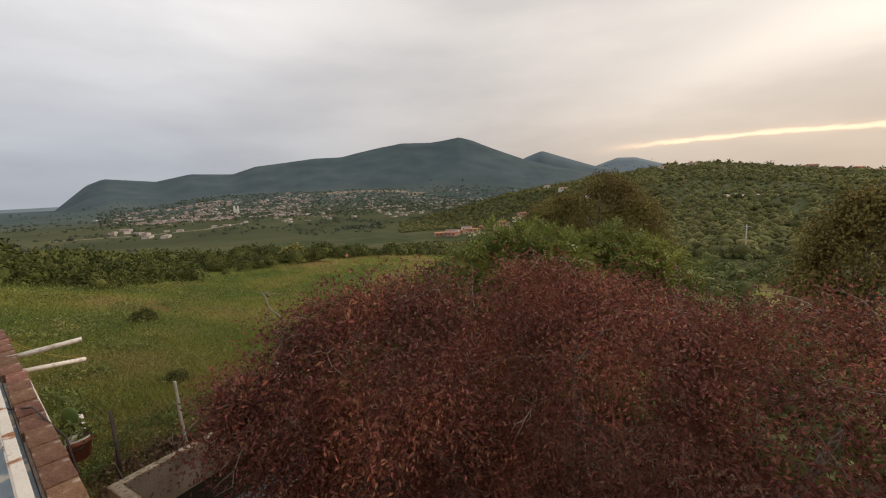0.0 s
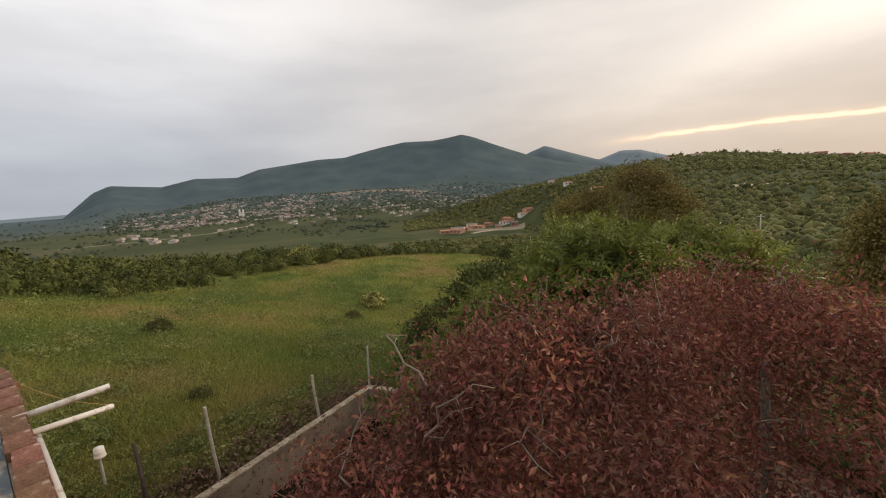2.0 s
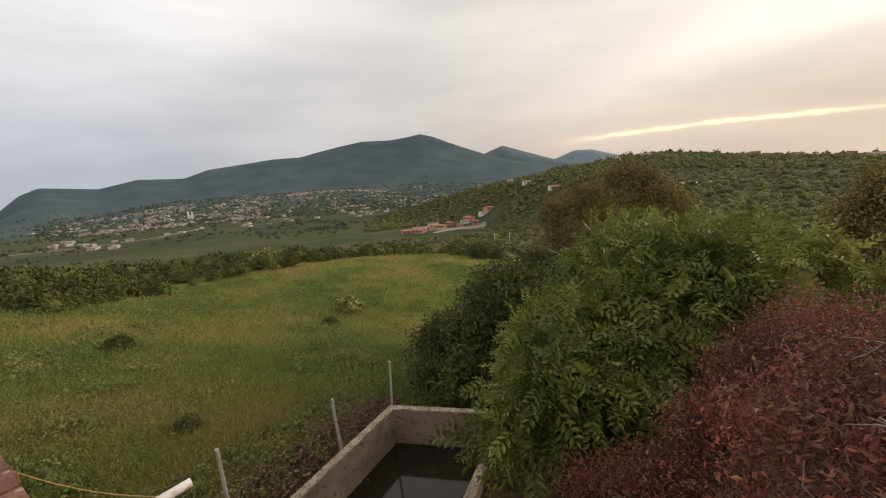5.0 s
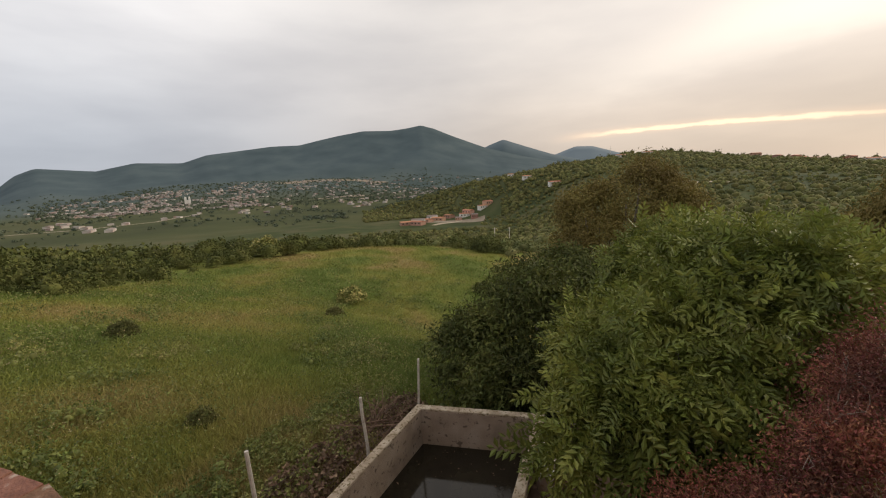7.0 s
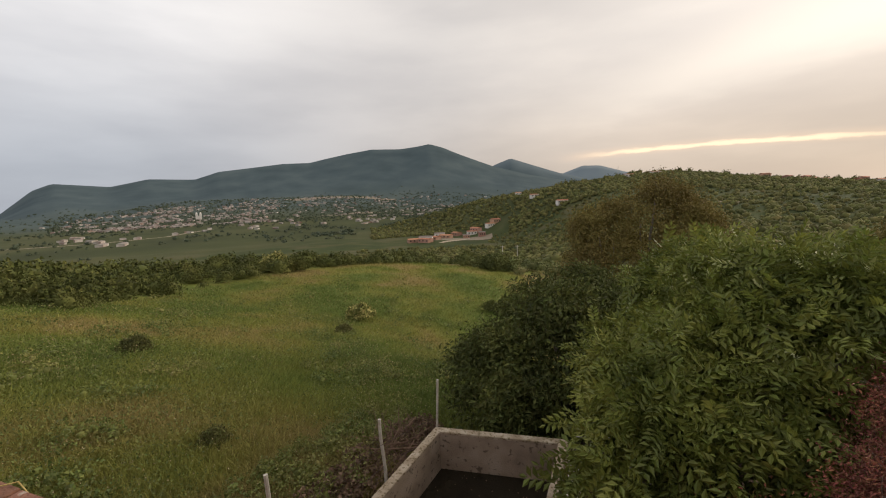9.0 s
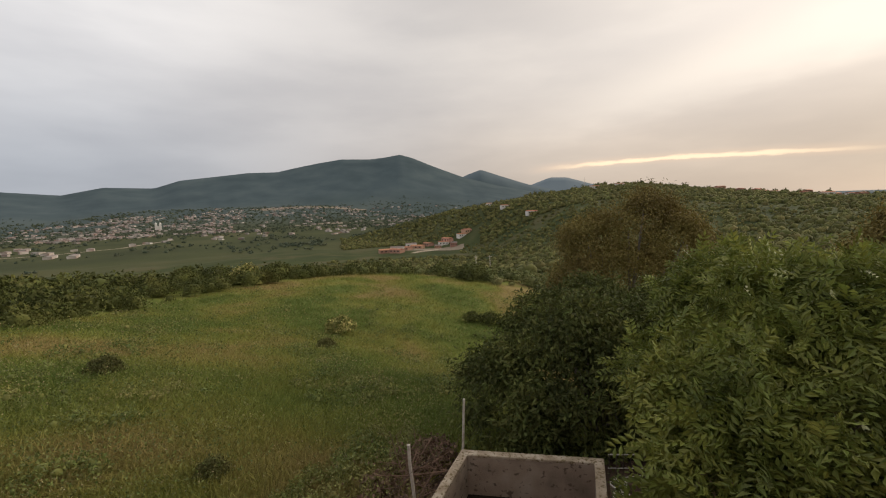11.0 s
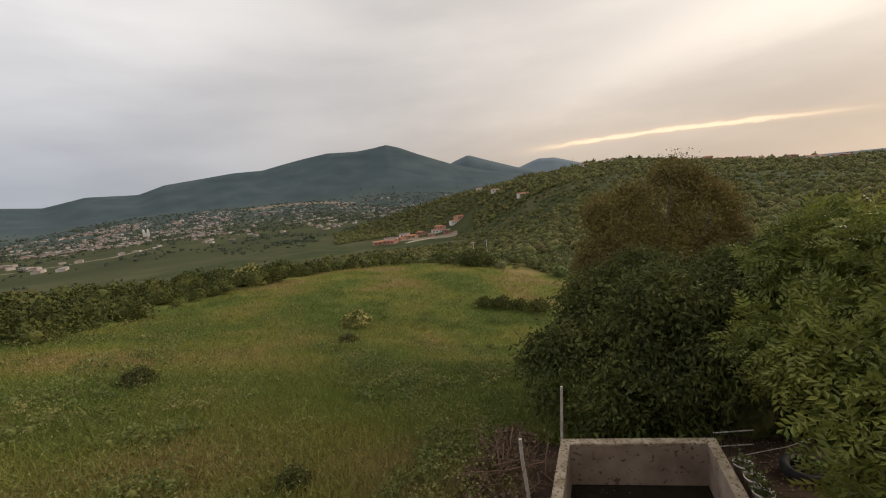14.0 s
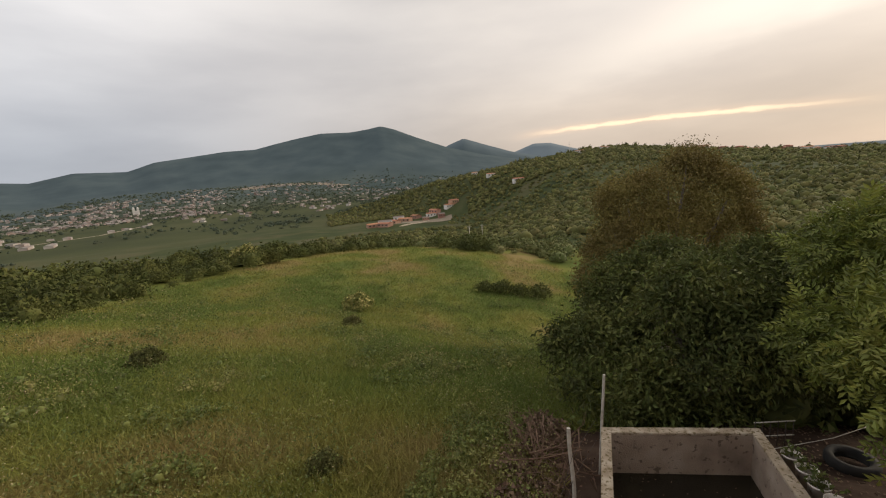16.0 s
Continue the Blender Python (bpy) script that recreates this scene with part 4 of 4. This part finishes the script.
for k, (px_, pz, s_, tilt) in enumerate(((0.0, 0.0, 0.045, 12), (-0.03, 0.07, 0.055, -10))):
    bm = bmesh.new()
    bmesh.ops.create_uvsphere(bm, u_segments=16, v_segments=10, radius=1)
    bm.transform(Matrix.Translation((px_, 0.01 * k, pz + s_)) @ Matrix.Rotation(radians(tilt), 4, "Y") @ Matrix.Rotation(radians(35), 4, "Z") @ Matrix.Diagonal((s_, 0.012, s_ * 1.25, 1)))
    part("pad", bm_mesh("pad", bm, M_CACTUS, True), cactus)

ra, rb2 = np.array((-6.3, wall_y(-6.3) - 0.06, 3.775)), np.array((-4.88, 1.58, 3.44))
rope_pts = [ra + [-0.3, -0.25, -0.1], ra + [-0.1, -0.06, 0.0], ra + [0, 0.07, -0.01]] + [ra + (rb2 - ra) * t + [0, 0.03, -0.22 * 4 * t * (1 - t) * 0.5] for t in np.linspace(0.1, 1, 12)]
thing("rope", (0, 0, 0), "thin yellow rope slung from the roof edge to a drain pipe", "rope", me=tube("rope", rope_pts, 0.0035, M_ROPE, 7))
cable_pts = [along(-4.4, 0.30, 3.68), along(-3.6, 0.22, 3.675), along(-3.1, 0.05, 3.775), along(-2.6, -0.03, 3.72), along(-2.4, -0.05, 3.4)]
thing("cable", (0, 0, 0), "dark cable lying across the roof edge", "cable", me=tube("cable", cable_pts, 0.006, M_IRON, 6))

# ---------- yard, fence line ----------
path_pts = [(-7.4, 1.3), (-4.2, 1.0), (-4.2, 2.1), (-7.6, 2.3)]
bm = bmesh.new()
lo = [bm.verts.new((x, y, 0.02)) for x, y in path_pts]
hi = [bm.verts.new((x, y, 0.135)) for x, y in path_pts]
bm.faces.new(hi[::-1])
for i in range(4):
    bm.faces.new((lo[i], lo[(i + 1) % 4], hi[(i + 1) % 4], hi[i]))
bmesh.ops.recalc_face_normals(bm, faces=bm.faces)
thing("pavement", (0, 0, 0), "bare concrete walk beside the house", "pavement", kind="structure", me=bm_mesh("pavement", bm, M_PAVE))


def fence_post(x, y, top, lean=(0.0, 0.0), radius=0.027, label="pale weathered fence post at the edge of the field"):
    z = z_at(x, y)
    h = top - z
    rg3 = np.random.default_rng(int(abs(x * 100 + y * 10)))
    pts = [(lean[0] * t * h + 0.008 * rg3.normal(), lean[1] * t * h + 0.008 * rg3.normal(), -0.15 + t * (h + 0.15)) for t in np.linspace(0, 1, 6)]
    return thing("fence_post", (x, y, z), label, "post", "fence posts", me=tube("fence_post", pts, [radius, radius, radius * 0.96, radius * 0.97, radius * 0.93, radius * 0.9], M_POST, 8, False))


fence_post(-7.66, 4.02, 1.57, (-0.10, 0.0), 0.030)
fence_post(-7.28, 6.05, 1.29, (-0.05, 0.0), 0.030)
fence_post(-6.86, 7.22, 1.55, (0.05, 0.0), 0.024, "slim pale metal post at the corner of the tank")
fence_post(-9.5, 3.1, 0.95, (0.05, 0.02))
for zz in (0.35, 0.75):
    wp = [(-9.5, 3.1, zz), (-7.70, 4.02, zz + 0.15), (-7.31, 6.05, zz + 0.1), (-6.9, 7.2, zz)]
    thing("fence_wire", (0, 0, 0), "thin rusty fence wire between the posts", "wire", "fence wires", me=tube("fence_wire", wp, 0.003, M_IRON, 5))


def bucket(name, at, label, radius=0.13, h=0.30, flip=False, plant=0, seed=0):
    root = thing(name, at, label, "bucket", "white buckets by the tank" if plant else "")
    prof = [(0.0, 0.0), (radius * 0.85, 0.0), (radius, h), (radius * 1.05, h), (radius * 1.05, h - 0.025), (radius * 0.97, h - 0.028), (radius * 0.95, h - 0.10)]
    if flip:
        prof = [(r_, h - z_) for r_, z_ in prof]
    part("pail", lathe("pail", prof, M_PVC), root)
    if plant:
        part("soil", lathe("soil", [(0.0, h - 0.06), (radius * 0.96, h - 0.065)], M_BARK), root)
        rg4 = np.random.default_rng(seed)
        p4 = rg4.normal(size=(plant, 3)) * [0.07, 0.07, 0.05] + [0, 0, h + 0.03]
        part("plant", mesh_np("plant", *scatter(LEAF[0], LEAF[1], p4, rg4.normal(size=(plant, 3)) + [0, 0, 0.4], rg4.normal(size=(plant, 3)) + [0, 0, 1], 0.07), M_DARK), root)["kind"] = "stuff"
    return root


bucket("bucket", (-9.47, 3.12, 0.82), "white plastic bucket upside down on a fence post", 0.085, 0.17, True)
for k, y in enumerate((6.95, 6.60, 6.28, 5.95)):
    bucket("bucket", (-4.23 + 0.02 * (k % 2), y, z_at(-4.2, y)), "white plastic bucket used as a plant pot beside the tank", 0.125, 0.40 - 0.02 * k, False, (60, 50, 90, 10)[k], 60 + k)


def iron_post():
    root = thing("iron_gate_post", (-7.85, 3.05, 0.1), "leaning dark iron bar with a flat plate by the fence", "post")
    part("bar", tube("bar", [(-0.05, -0.08, -0.1), (-0.3, 0.05, 0.55), (-0.62, 0.16, 1.15)], [0.042, 0.036, 0.026], M_IRON, 7), root)
    bm = box_bm(0.9, 0.02, 0.30, (0.25, -0.1, 0.0), 0.006)
    bm.transform(Matrix.Rotation(radians(-12), 4, "Z") @ Matrix.Rotation(radians(18), 4, "Y"))
    part("plate", bm_mesh("plate", bm, M_IRON), root)


iron_post()


def brush_pile():
    root = thing("brush_pile", (-7.75, 7.1, z_at(-7.75, 7.1)), "heap of dry cut branches by the corner of the tank", "brush pile")
    rg5 = np.random.default_rng(71)
    for i in range(46):
        a = rg5.random() * 6.28
        c = rg5.normal(size=3) * [0.38, 0.5, 0.1] + [0, 0, 0.15]
        d5 = np.array([math.cos(a), math.sin(a), 0.2 + 0.75 * rg5.random()])
        ln = 0.6 + 1.0 * rg5.random()
        p5 = [c - d5 * ln / 2 * [1, 1, 0.2], c + rg5.normal(size=3) * 0.06, c + d5 * ln / 2]
        pcs = [tube_np(p5, [0.017, 0.013, 0.005], 5)]
        for j in range(3):
            q = p5[1] + (p5[2] - p5[1]) * rg5.random()
            pcs.append(tube_np([q, q + rg5.normal(size=3) * 0.16 + [0, 0, 0.05]], [0.006, 0.002], 4))
        part("branch", mesh_np("branch", *join_np(pcs), M_DRY), root)
    n5 = 500
    p5 = rg5.normal(size=(n5, 3)) * [0.5, 0.6, 0.12] + [0, 0, 0.18]
    tagged(part("dry_leaves", mesh_np("dry_leaves", *scatter(LEAF[0], LEAF[1], p5, rg5.normal(size=(n5, 3)), rg5.normal(size=(n5, 3)) + [0, 0, 1], 0.06), M_DRY), root, "withered brown leaves"), kind="stuff")


brush_pile()

grille = thing("metal_grille", (-4.0, 8.0, z_at(-4.0, 8.0) - 0.04), "small grey metal grille leaning behind the tank", "grille")
for z in (0.22, 0.48):
    part("bar", tube("bar", [(-0.32, -0.05, z), (0.32, 0.08, z + 0.02)], 0.010, M_POST, 6), grille)
for k in range(6):
    x = -0.30 + k * 0.12
    part("upright", tube("upright", [(x, -0.05 + 0.2 * (x + 0.3), -0.05), (x, -0.05 + 0.2 * (x + 0.3), 0.50)], 0.006, M_IRON, 6), grille)
thing("fence_wire", (0, 0, 0), "thin pale wire strung from the tank corner to the trees", "wire", me=tube("fence_wire", [(-4.3, 7.3, 0.42), (-3.4, 7.6, 0.50), (-2.7, 7.9, 0.62)], 0.006, M_POST, 5))
tyre = thing("tyre", (-3.2, 7.5, z_at(-3.2, 7.5)), "old black car tyre lying on the soil under the tree", "tyre")
part("tread", lathe("tread", [(0.20, 0.04), (0.24, 0.0), (0.31, 0.01), (0.33, 0.05), (0.33, 0.13), (0.31, 0.17), (0.24, 0.18), (0.20, 0.14), (0.215, 0.09), (0.20, 0.04)], M_RUBBER), tyre)
rg6 = np.random.default_rng(81)
n = 5200
lx, ly = -4.2 + 6.5 * rg6.random(n), 1.6 + 8.5 * rg6.random(n)
ok = ~in_quad(lx, ly, TANK, 0.02)
lp = np.stack([lx[ok], ly[ok], ground_z(lx[ok], ly[ok]) + 0.012], -1)
thing("fallen_leaves", (0, 0, 0), "dry fallen leaves scattered on the bare soil", "leaves", kind="stuff",
      me=mesh_np("fallen_leaves", *scatter(LEAF[0], LEAF[1], lp, rg6.normal(size=lp.shape) * [1, 1, 0.1], rg6.normal(size=lp.shape) * 0.25 + [0, 0, 1], 0.055), M_DRY))
n = 30
tx = quad_inset(TANK, 0.25)
fx, fy = -6.75 + 2.2 * rg6.random(n), 6.2 + 0.9 * rg6.random(n) ** 0.5
ok = in_quad(fx, fy, tx)
lp = np.stack([fx[ok], fy[ok], 0 * fx[ok] + WATER_Z + 0.004], -1)
thing("floating_leaves", (0, 0, 0), "small dead leaves floating on the tank water", "leaves", kind="stuff",
      me=mesh_np("floating_leaves", *scatter(LEAF[0], LEAF[1], lp, rg6.normal(size=lp.shape) * [1, 1, 0], rg6.normal(size=lp.shape) * 0.05 + [0, 0, 1], 0.03), M_DRY))

# withered brown weeds along the fence
xy = np.stack([-7.55 - 0.9 * rg6.random(170) ** 1.3, 2.6 + 6.6 * rg6.random(170)], -1)
bushes("dry_weeds", xy, 0.12 + 0.16 * rg6.random(170), 60, M_DRY, "withered brown weeds along the fence line", "weeds", 82, 1.0, 0.24, 0.1)
xy = np.stack([-8.2 - 1.6 * rg6.random(260), 2.2 + 7.4 * rg6.random(260)], -1)
bushes("fence_weeds", xy, 0.10 + 0.13 * rg6.random(260), 110, M_WEED, "rank green weeds along the fence line", "weeds", 83, 1.1, 0.17, 0.3)
xy = np.stack([-3.6 + 9 * rg6.random(70), 8.6 + 7 * rg6.random(70)], -1)
bushes("undergrowth", xy, 0.35 + 0.5 * rg6.random(70), 90, M_DARK, "dark undergrowth below the trees", "bushes", 84, 0.9, 0.22)
xy = np.stack([2.5 + 13 * rg6.random(150), 10 + 16 * rg6.random(150)], -1)
bushes("yard_bushes", xy, 0.6 + 0.8 * rg6.random(150), 150, M_HEDGE, "green bushes beyond the red-leaved tree", "bushes", 85, 0.95, 0.2)
for k, (x, y, s) in enumerate(((6.6, 16.0, 1.5), (8.4, 15.0, 1.6), (10.0, 17.0, 1.5))):
    shrub("spiky_shrub", x, y, s, M_YELLOWBUSH, "tall yellow-green shrub with upright shoots", 90 + k, 420, 1.1)


# ---------- far buildings ----------
def at_polar(az, r):
    x, y = CX + r * math.sin(radians(az)), CY + r * math.cos(radians(az))
    return x, y, z_at(x, y)


def town():
    rg7 = np.random.default_rng(91)
    wv, wf, rv, rf = [], [], [], []
    n = 0
    while n < 960:
        pick = rg7.random()
        if pick < 0.55:
            az, r = -63 + 18 * rg7.random() + 1.5 * rg7.normal(), 1260 + 780 * rg7.random()
        elif pick < 0.9:
            az, r = -48 + 34 * rg7.random(), 1450 + 850 * rg7.random() ** 0.8
        else:
            az, r = -66 + 50 * rg7.random(), 900 + 600 * rg7.random()
        x, y, z = at_polar(az, r)
        if waves(x, y, 70, 2.0) < -0.12:
            continue
        sx, sy, h = 6 + 7 * rg7.random(), 6 + 6 * rg7.random(), 2.6 + 2.2 * rg7.random() ** 2
        a = rg7.random() * 1.5
        c, s = math.cos(a), math.sin(a)
        o = len(wv)
        for zz in (-2, h):
            for ux, uy in ((-1, -1), (1, -1), (1, 1), (-1, 1)):
                wv.append((x + (ux * sx * c - uy * sy * s) / 2, y + (ux * sx * s + uy * sy * c) / 2, z + zz))
        wf += [(o, o + 1, o + 5, o + 4), (o + 1, o + 2, o + 6, o + 5), (o + 2, o + 3, o + 7, o + 6), (o + 3, o, o + 4, o + 7)]
        q = len(rv)
        k = 1.06
        for ux, uy in ((-1, -1), (1, -1), (1, 1), (-1, 1)):
            rv.append((x + k * (ux * sx * c - uy * sy * s) / 2, y + k * (ux * sx * s + uy * sy * c) / 2, z + h))
        rise = 0.3 + 1.3 * rg7.random()
        for ux in (-1, 1):
            rv.append((x + k * ux * sx * c / 2, y + k * ux * sx * s / 2, z + h + rise))
        rf += [(q, q + 1, q + 5, q + 4), (q + 2, q + 3, q + 4, q + 5), (q + 1, q + 2, q + 5), (q + 3, q, q + 4), (q, q + 3, q + 2, q + 1)]
        n += 1
    root = thing("town", (0, 0, 0), "far town of pale low houses at the foot of the mountains", "town", kind="stuff")
    tagged(part("walls", mesh_np("walls", wv, wf, M_TOWN), root), kind="stuff")
    tagged(part("roofs", mesh_np("roofs", rv, rf, M_TOWNROOF), root), kind="stuff")


town()


def house(name, az, r, size, turn, wall, roof_mat, label, pitch=1.2, windows=3, category="house", group=""):
    """A small far building: walls, a pitched or flat roof with eaves, windows and a door."""
    x, y, z = at_polar(az, r)
    root = thing(name, (x, y, z), label, category, group)
    root.rotation_euler = (0, 0, radians(turn))
    sx, sy, h = size
    part("wall", bm_mesh("wall", box_bm(sx, sy, h + 2, (0, 0, -2)), wall), root)
    bm = bmesh.new()
    vs = [bm.verts.new(p) for p in ((-sx / 2 - .4, -sy / 2 - .4, h), (sx / 2 + .4, -sy / 2 - .4, h), (sx / 2 + .4, sy / 2 + .4, h), (-sx / 2 - .4, sy / 2 + .4, h), (-sx / 2 - .4, 0, h + pitch), (sx / 2 + .4, 0, h + pitch))]
    for f in ((0, 1, 5, 4), (2, 3, 4, 5), (1, 2, 5), (3, 0, 4), (0, 3, 2, 1)):
        bm.faces.new([vs[i] for i in f])
    part("roof", bm_mesh("roof", bm, roof_mat), root)
    for i in range(windows):
        px_ = -sx / 2 + sx * (i + 0.5) / windows
        w = part("window", bm_mesh("window", box_bm(sx / windows * 0.4, 0.16, h * 0.38, (0, 0, 0), 0.02), M_IRON), root)
        w.location = (px_, -sy / 2 - 0.02, h * 0.38)
    return root


rg8 = np.random.default_rng(101)
for k in range(13):
    az, r = -26.0 + 0.95 * k + 0.3 * rg8.normal(), 440 + 5.5 * min(k, 9) + 60 * rg8.random()
    white = k in (1, 4, 8, 11)
    house("house", az, r, (7 + 8 * rg8.random(), 7 + 4 * rg8.random(), 3.0 + 2.2 * rg8.random()), -45 + 90 * rg8.random(), M_WALLWHITE if white else M_WALLPINK, M_TOWNROOF if k % 3 == 1 else M_ROOFRED,
          "white house with a clay roof on the estate" if white else "salmon-coloured house with a red clay roof on the estate", 1.0, 3, group="houses of the estate")
for k in range(7):
    az, r = -66 + 11 * rg8.random(), 740 + 330 * rg8.random()
    house("shed", az, r, (16 + 20 * rg8.random(), 10, 3.5), -50 + 20 * rg8.random(), M_TOWN, M_TOWN, "long whitish shed in the valley fields", 1.0, 5, "shed")
for k in range(16):
    az, r = 14.5 + 13 * rg8.random(), 640 + 45 * rg8.random()
    house("house", az, r, (8 + 5 * rg8.random(), 7, 3.6 + 2.5 * rg8.random()), 60 * rg8.random(), M_WALLPINK if k % 3 else M_WALLWHITE, M_ROOFRED, "small house among trees on the ridge", 0.9, 2, group="houses on the ridge")
for az, r in ((-16.5, 980), (-11.5, 620), (-9.5, 560), (-6.0, 480), (-13.0, 900), (2.0, 640), (5.0, 655)):
    house("house", az, r, (12, 8, 3.6), 25, M_WALLWHITE, M_ROOFRED, "pale house on the wooded slope", 0.9, 3, group="houses on the slope")
cx_, cy_, cz_ = at_polar(-52.5, 1560)
church = thing("church", (cx_, cy_, cz_), "white church with two square towers in the town", "church")
church.rotation_euler = (0, 0, radians(50))
part("nave", bm_mesh("nave", box_bm(14, 30, 11), M_WALLWHITE), church)
for sx in (-1, 1):
    bm = box_bm(6, 6, 19, (sx * 5.5, -14, 0))
    bmesh.ops.create_cone(bm, segments=8, radius1=3, radius2=0.3, depth=5, matrix=Matrix.Translation((sx * 5.5, -14, 21.4)), cap_ends=True)
    part("tower", bm_mesh("tower", bm, M_WALLWHITE), church)
mx_, my_, mz_ = at_polar(0.8, 700)
mast = thing("radio_mast", (mx_, my_, mz_), "thin lattice radio mast on the ridge", "mast")
part("pole", tube("pole", [(0, 0, 0), (0, 0, 20)], [0.35, 0.15], M_POST, 4), mast)
for z in (6, 11, 16):
    part("arm", tube("arm", [(-0.9, 0, z), (0.9, 0, z)], 0.12, M_POST, 4), mast)
for az, r, h in ((-14.0, 150, 8), (-12.0, 180, 8), (12, 120, 8)):
    x, y, z = at_polar(az, r)
    up_ = thing("utility_pole", (x, y, z), "grey utility pole with a cross arm on the slope", "pole", "utility poles")
    part("pole", tube("pole", [(0, 0, -0.5), (0, 0, h)], [0.16, 0.11], M_POST, 8), up_)
    part("cross_arm", tube("cross_arm", [(-0.9, 0, h - 0.5), (0.9, 0, h - 0.5)], 0.07, M_POST, 6), up_)

def ground_strip(name, route, width, mat, label, lift=0.25):
    """A ribbon of bare earth laid on the land."""
    pts = []
    for (a0, r0), (a1, r1) in zip(route, route[1:]):
        for t in np.linspace(0, 1, 10, endpoint=False):
            pts.append(at_polar(a0 + (a1 - a0) * t, r0 + (r1 - r0) * t))
    v, f = [], []
    for i, p in enumerate(pts):
        q = pts[min(i + 1, len(pts) - 1)] if i + 1 < len(pts) else pts[i - 1]
        d = unit(np.array([q[0] - p[0], q[1] - p[1]]))
        for s_ in (-1, 1):
            x, y = p[0] - d[1] * s_ * width / 2, p[1] + d[0] * s_ * width / 2
            v.append((x, y, z_at(x, y) + lift))
    f = [(2 * i, 2 * i + 2, 2 * i + 3, 2 * i + 1) for i in range(len(pts) - 2)]
    thing(name, (0, 0, 0), label, "track", kind="structure", me=mesh_np(name, v, f, mat))


ground_strip("road_track", [(-22.5, 440), (-21.3, 455), (-19.6, 468), (-18.8, 480), (-18.2, 490)], 6, M_TRACK, "pale dirt track on the estate")
ground_strip("road_yard", [(-26.5, 480), (-24.0, 478), (-20.5, 478), (-14.0, 480)], 26, M_BARE, "bare earth around the estate houses", 0.2)
ground_strip("road_valley", [(-70, 900), (-62, 860), (-56, 900), (-50, 1100)], 7, M_TRACK, "pale road across the valley")
ground_strip("ground_bare_hill", [(-42, 2140), (-37, 2230), (-32, 2210), (-28, 2160)], 130, M_BARE, "bare brown slope above the town", 1.2)
ground_strip("ground_bare_lots", [(-38, 1440), (-33, 1500), (-30, 1490)], 60, M_BARE, "bare lots at the edge of the town", 0.8)
ground_strip("road_slope", [(9, 330), (11, 350), (14, 345)], 14, M_TRACK, "bare pale earth on the scrubby slope")

# ---------- parapet bricks ----------
bm = box_bm(0.238, 0.116, 0.064, (0, 0, 0), 0.006)
for v in bm.verts:
    v.co += Vector((noise.noise(v.co * 23), noise.noise(v.co * 23 + Vector((7, 3, 1))), noise.noise(v.co * 19 + Vector((1, 9, 4))))) * 0.004
brick_me = bm_mesh("brick", bm, M_BRICK)
rgb = np.random.default_rng(111)
parapet = thing("parapet", (0, 0, 3.62), "low parapet of worn red bricks along the roof edge", "parapet", kind="structure")
for course in range(2):
    x = 1.6 + 0.12 * course
    while x > -10.6:
        d = wall_dir(x)
        b_ = part("brick", brick_me, parapet)
        jit = rgb.normal(size=4)
        nrm = Vector((d.y, -d.x, 0))
        if nrm.y > 0:
            nrm = -nrm
        p = Vector((x, wall_y(x), 0)) + nrm * (0.060 - (0.012 if course == 0 else 0.0) + 0.004 * jit[0])
        b_.location = (p.x, p.y, (-0.027 if course == 0 else 0.068) + 0.003 * jit[1])
        b_.rotation_euler = (0.02 * jit[2], 0.012 * jit[3], math.atan2(d.y, d.x) + 0.025 * jit[2])
        x += d.x * 0.252
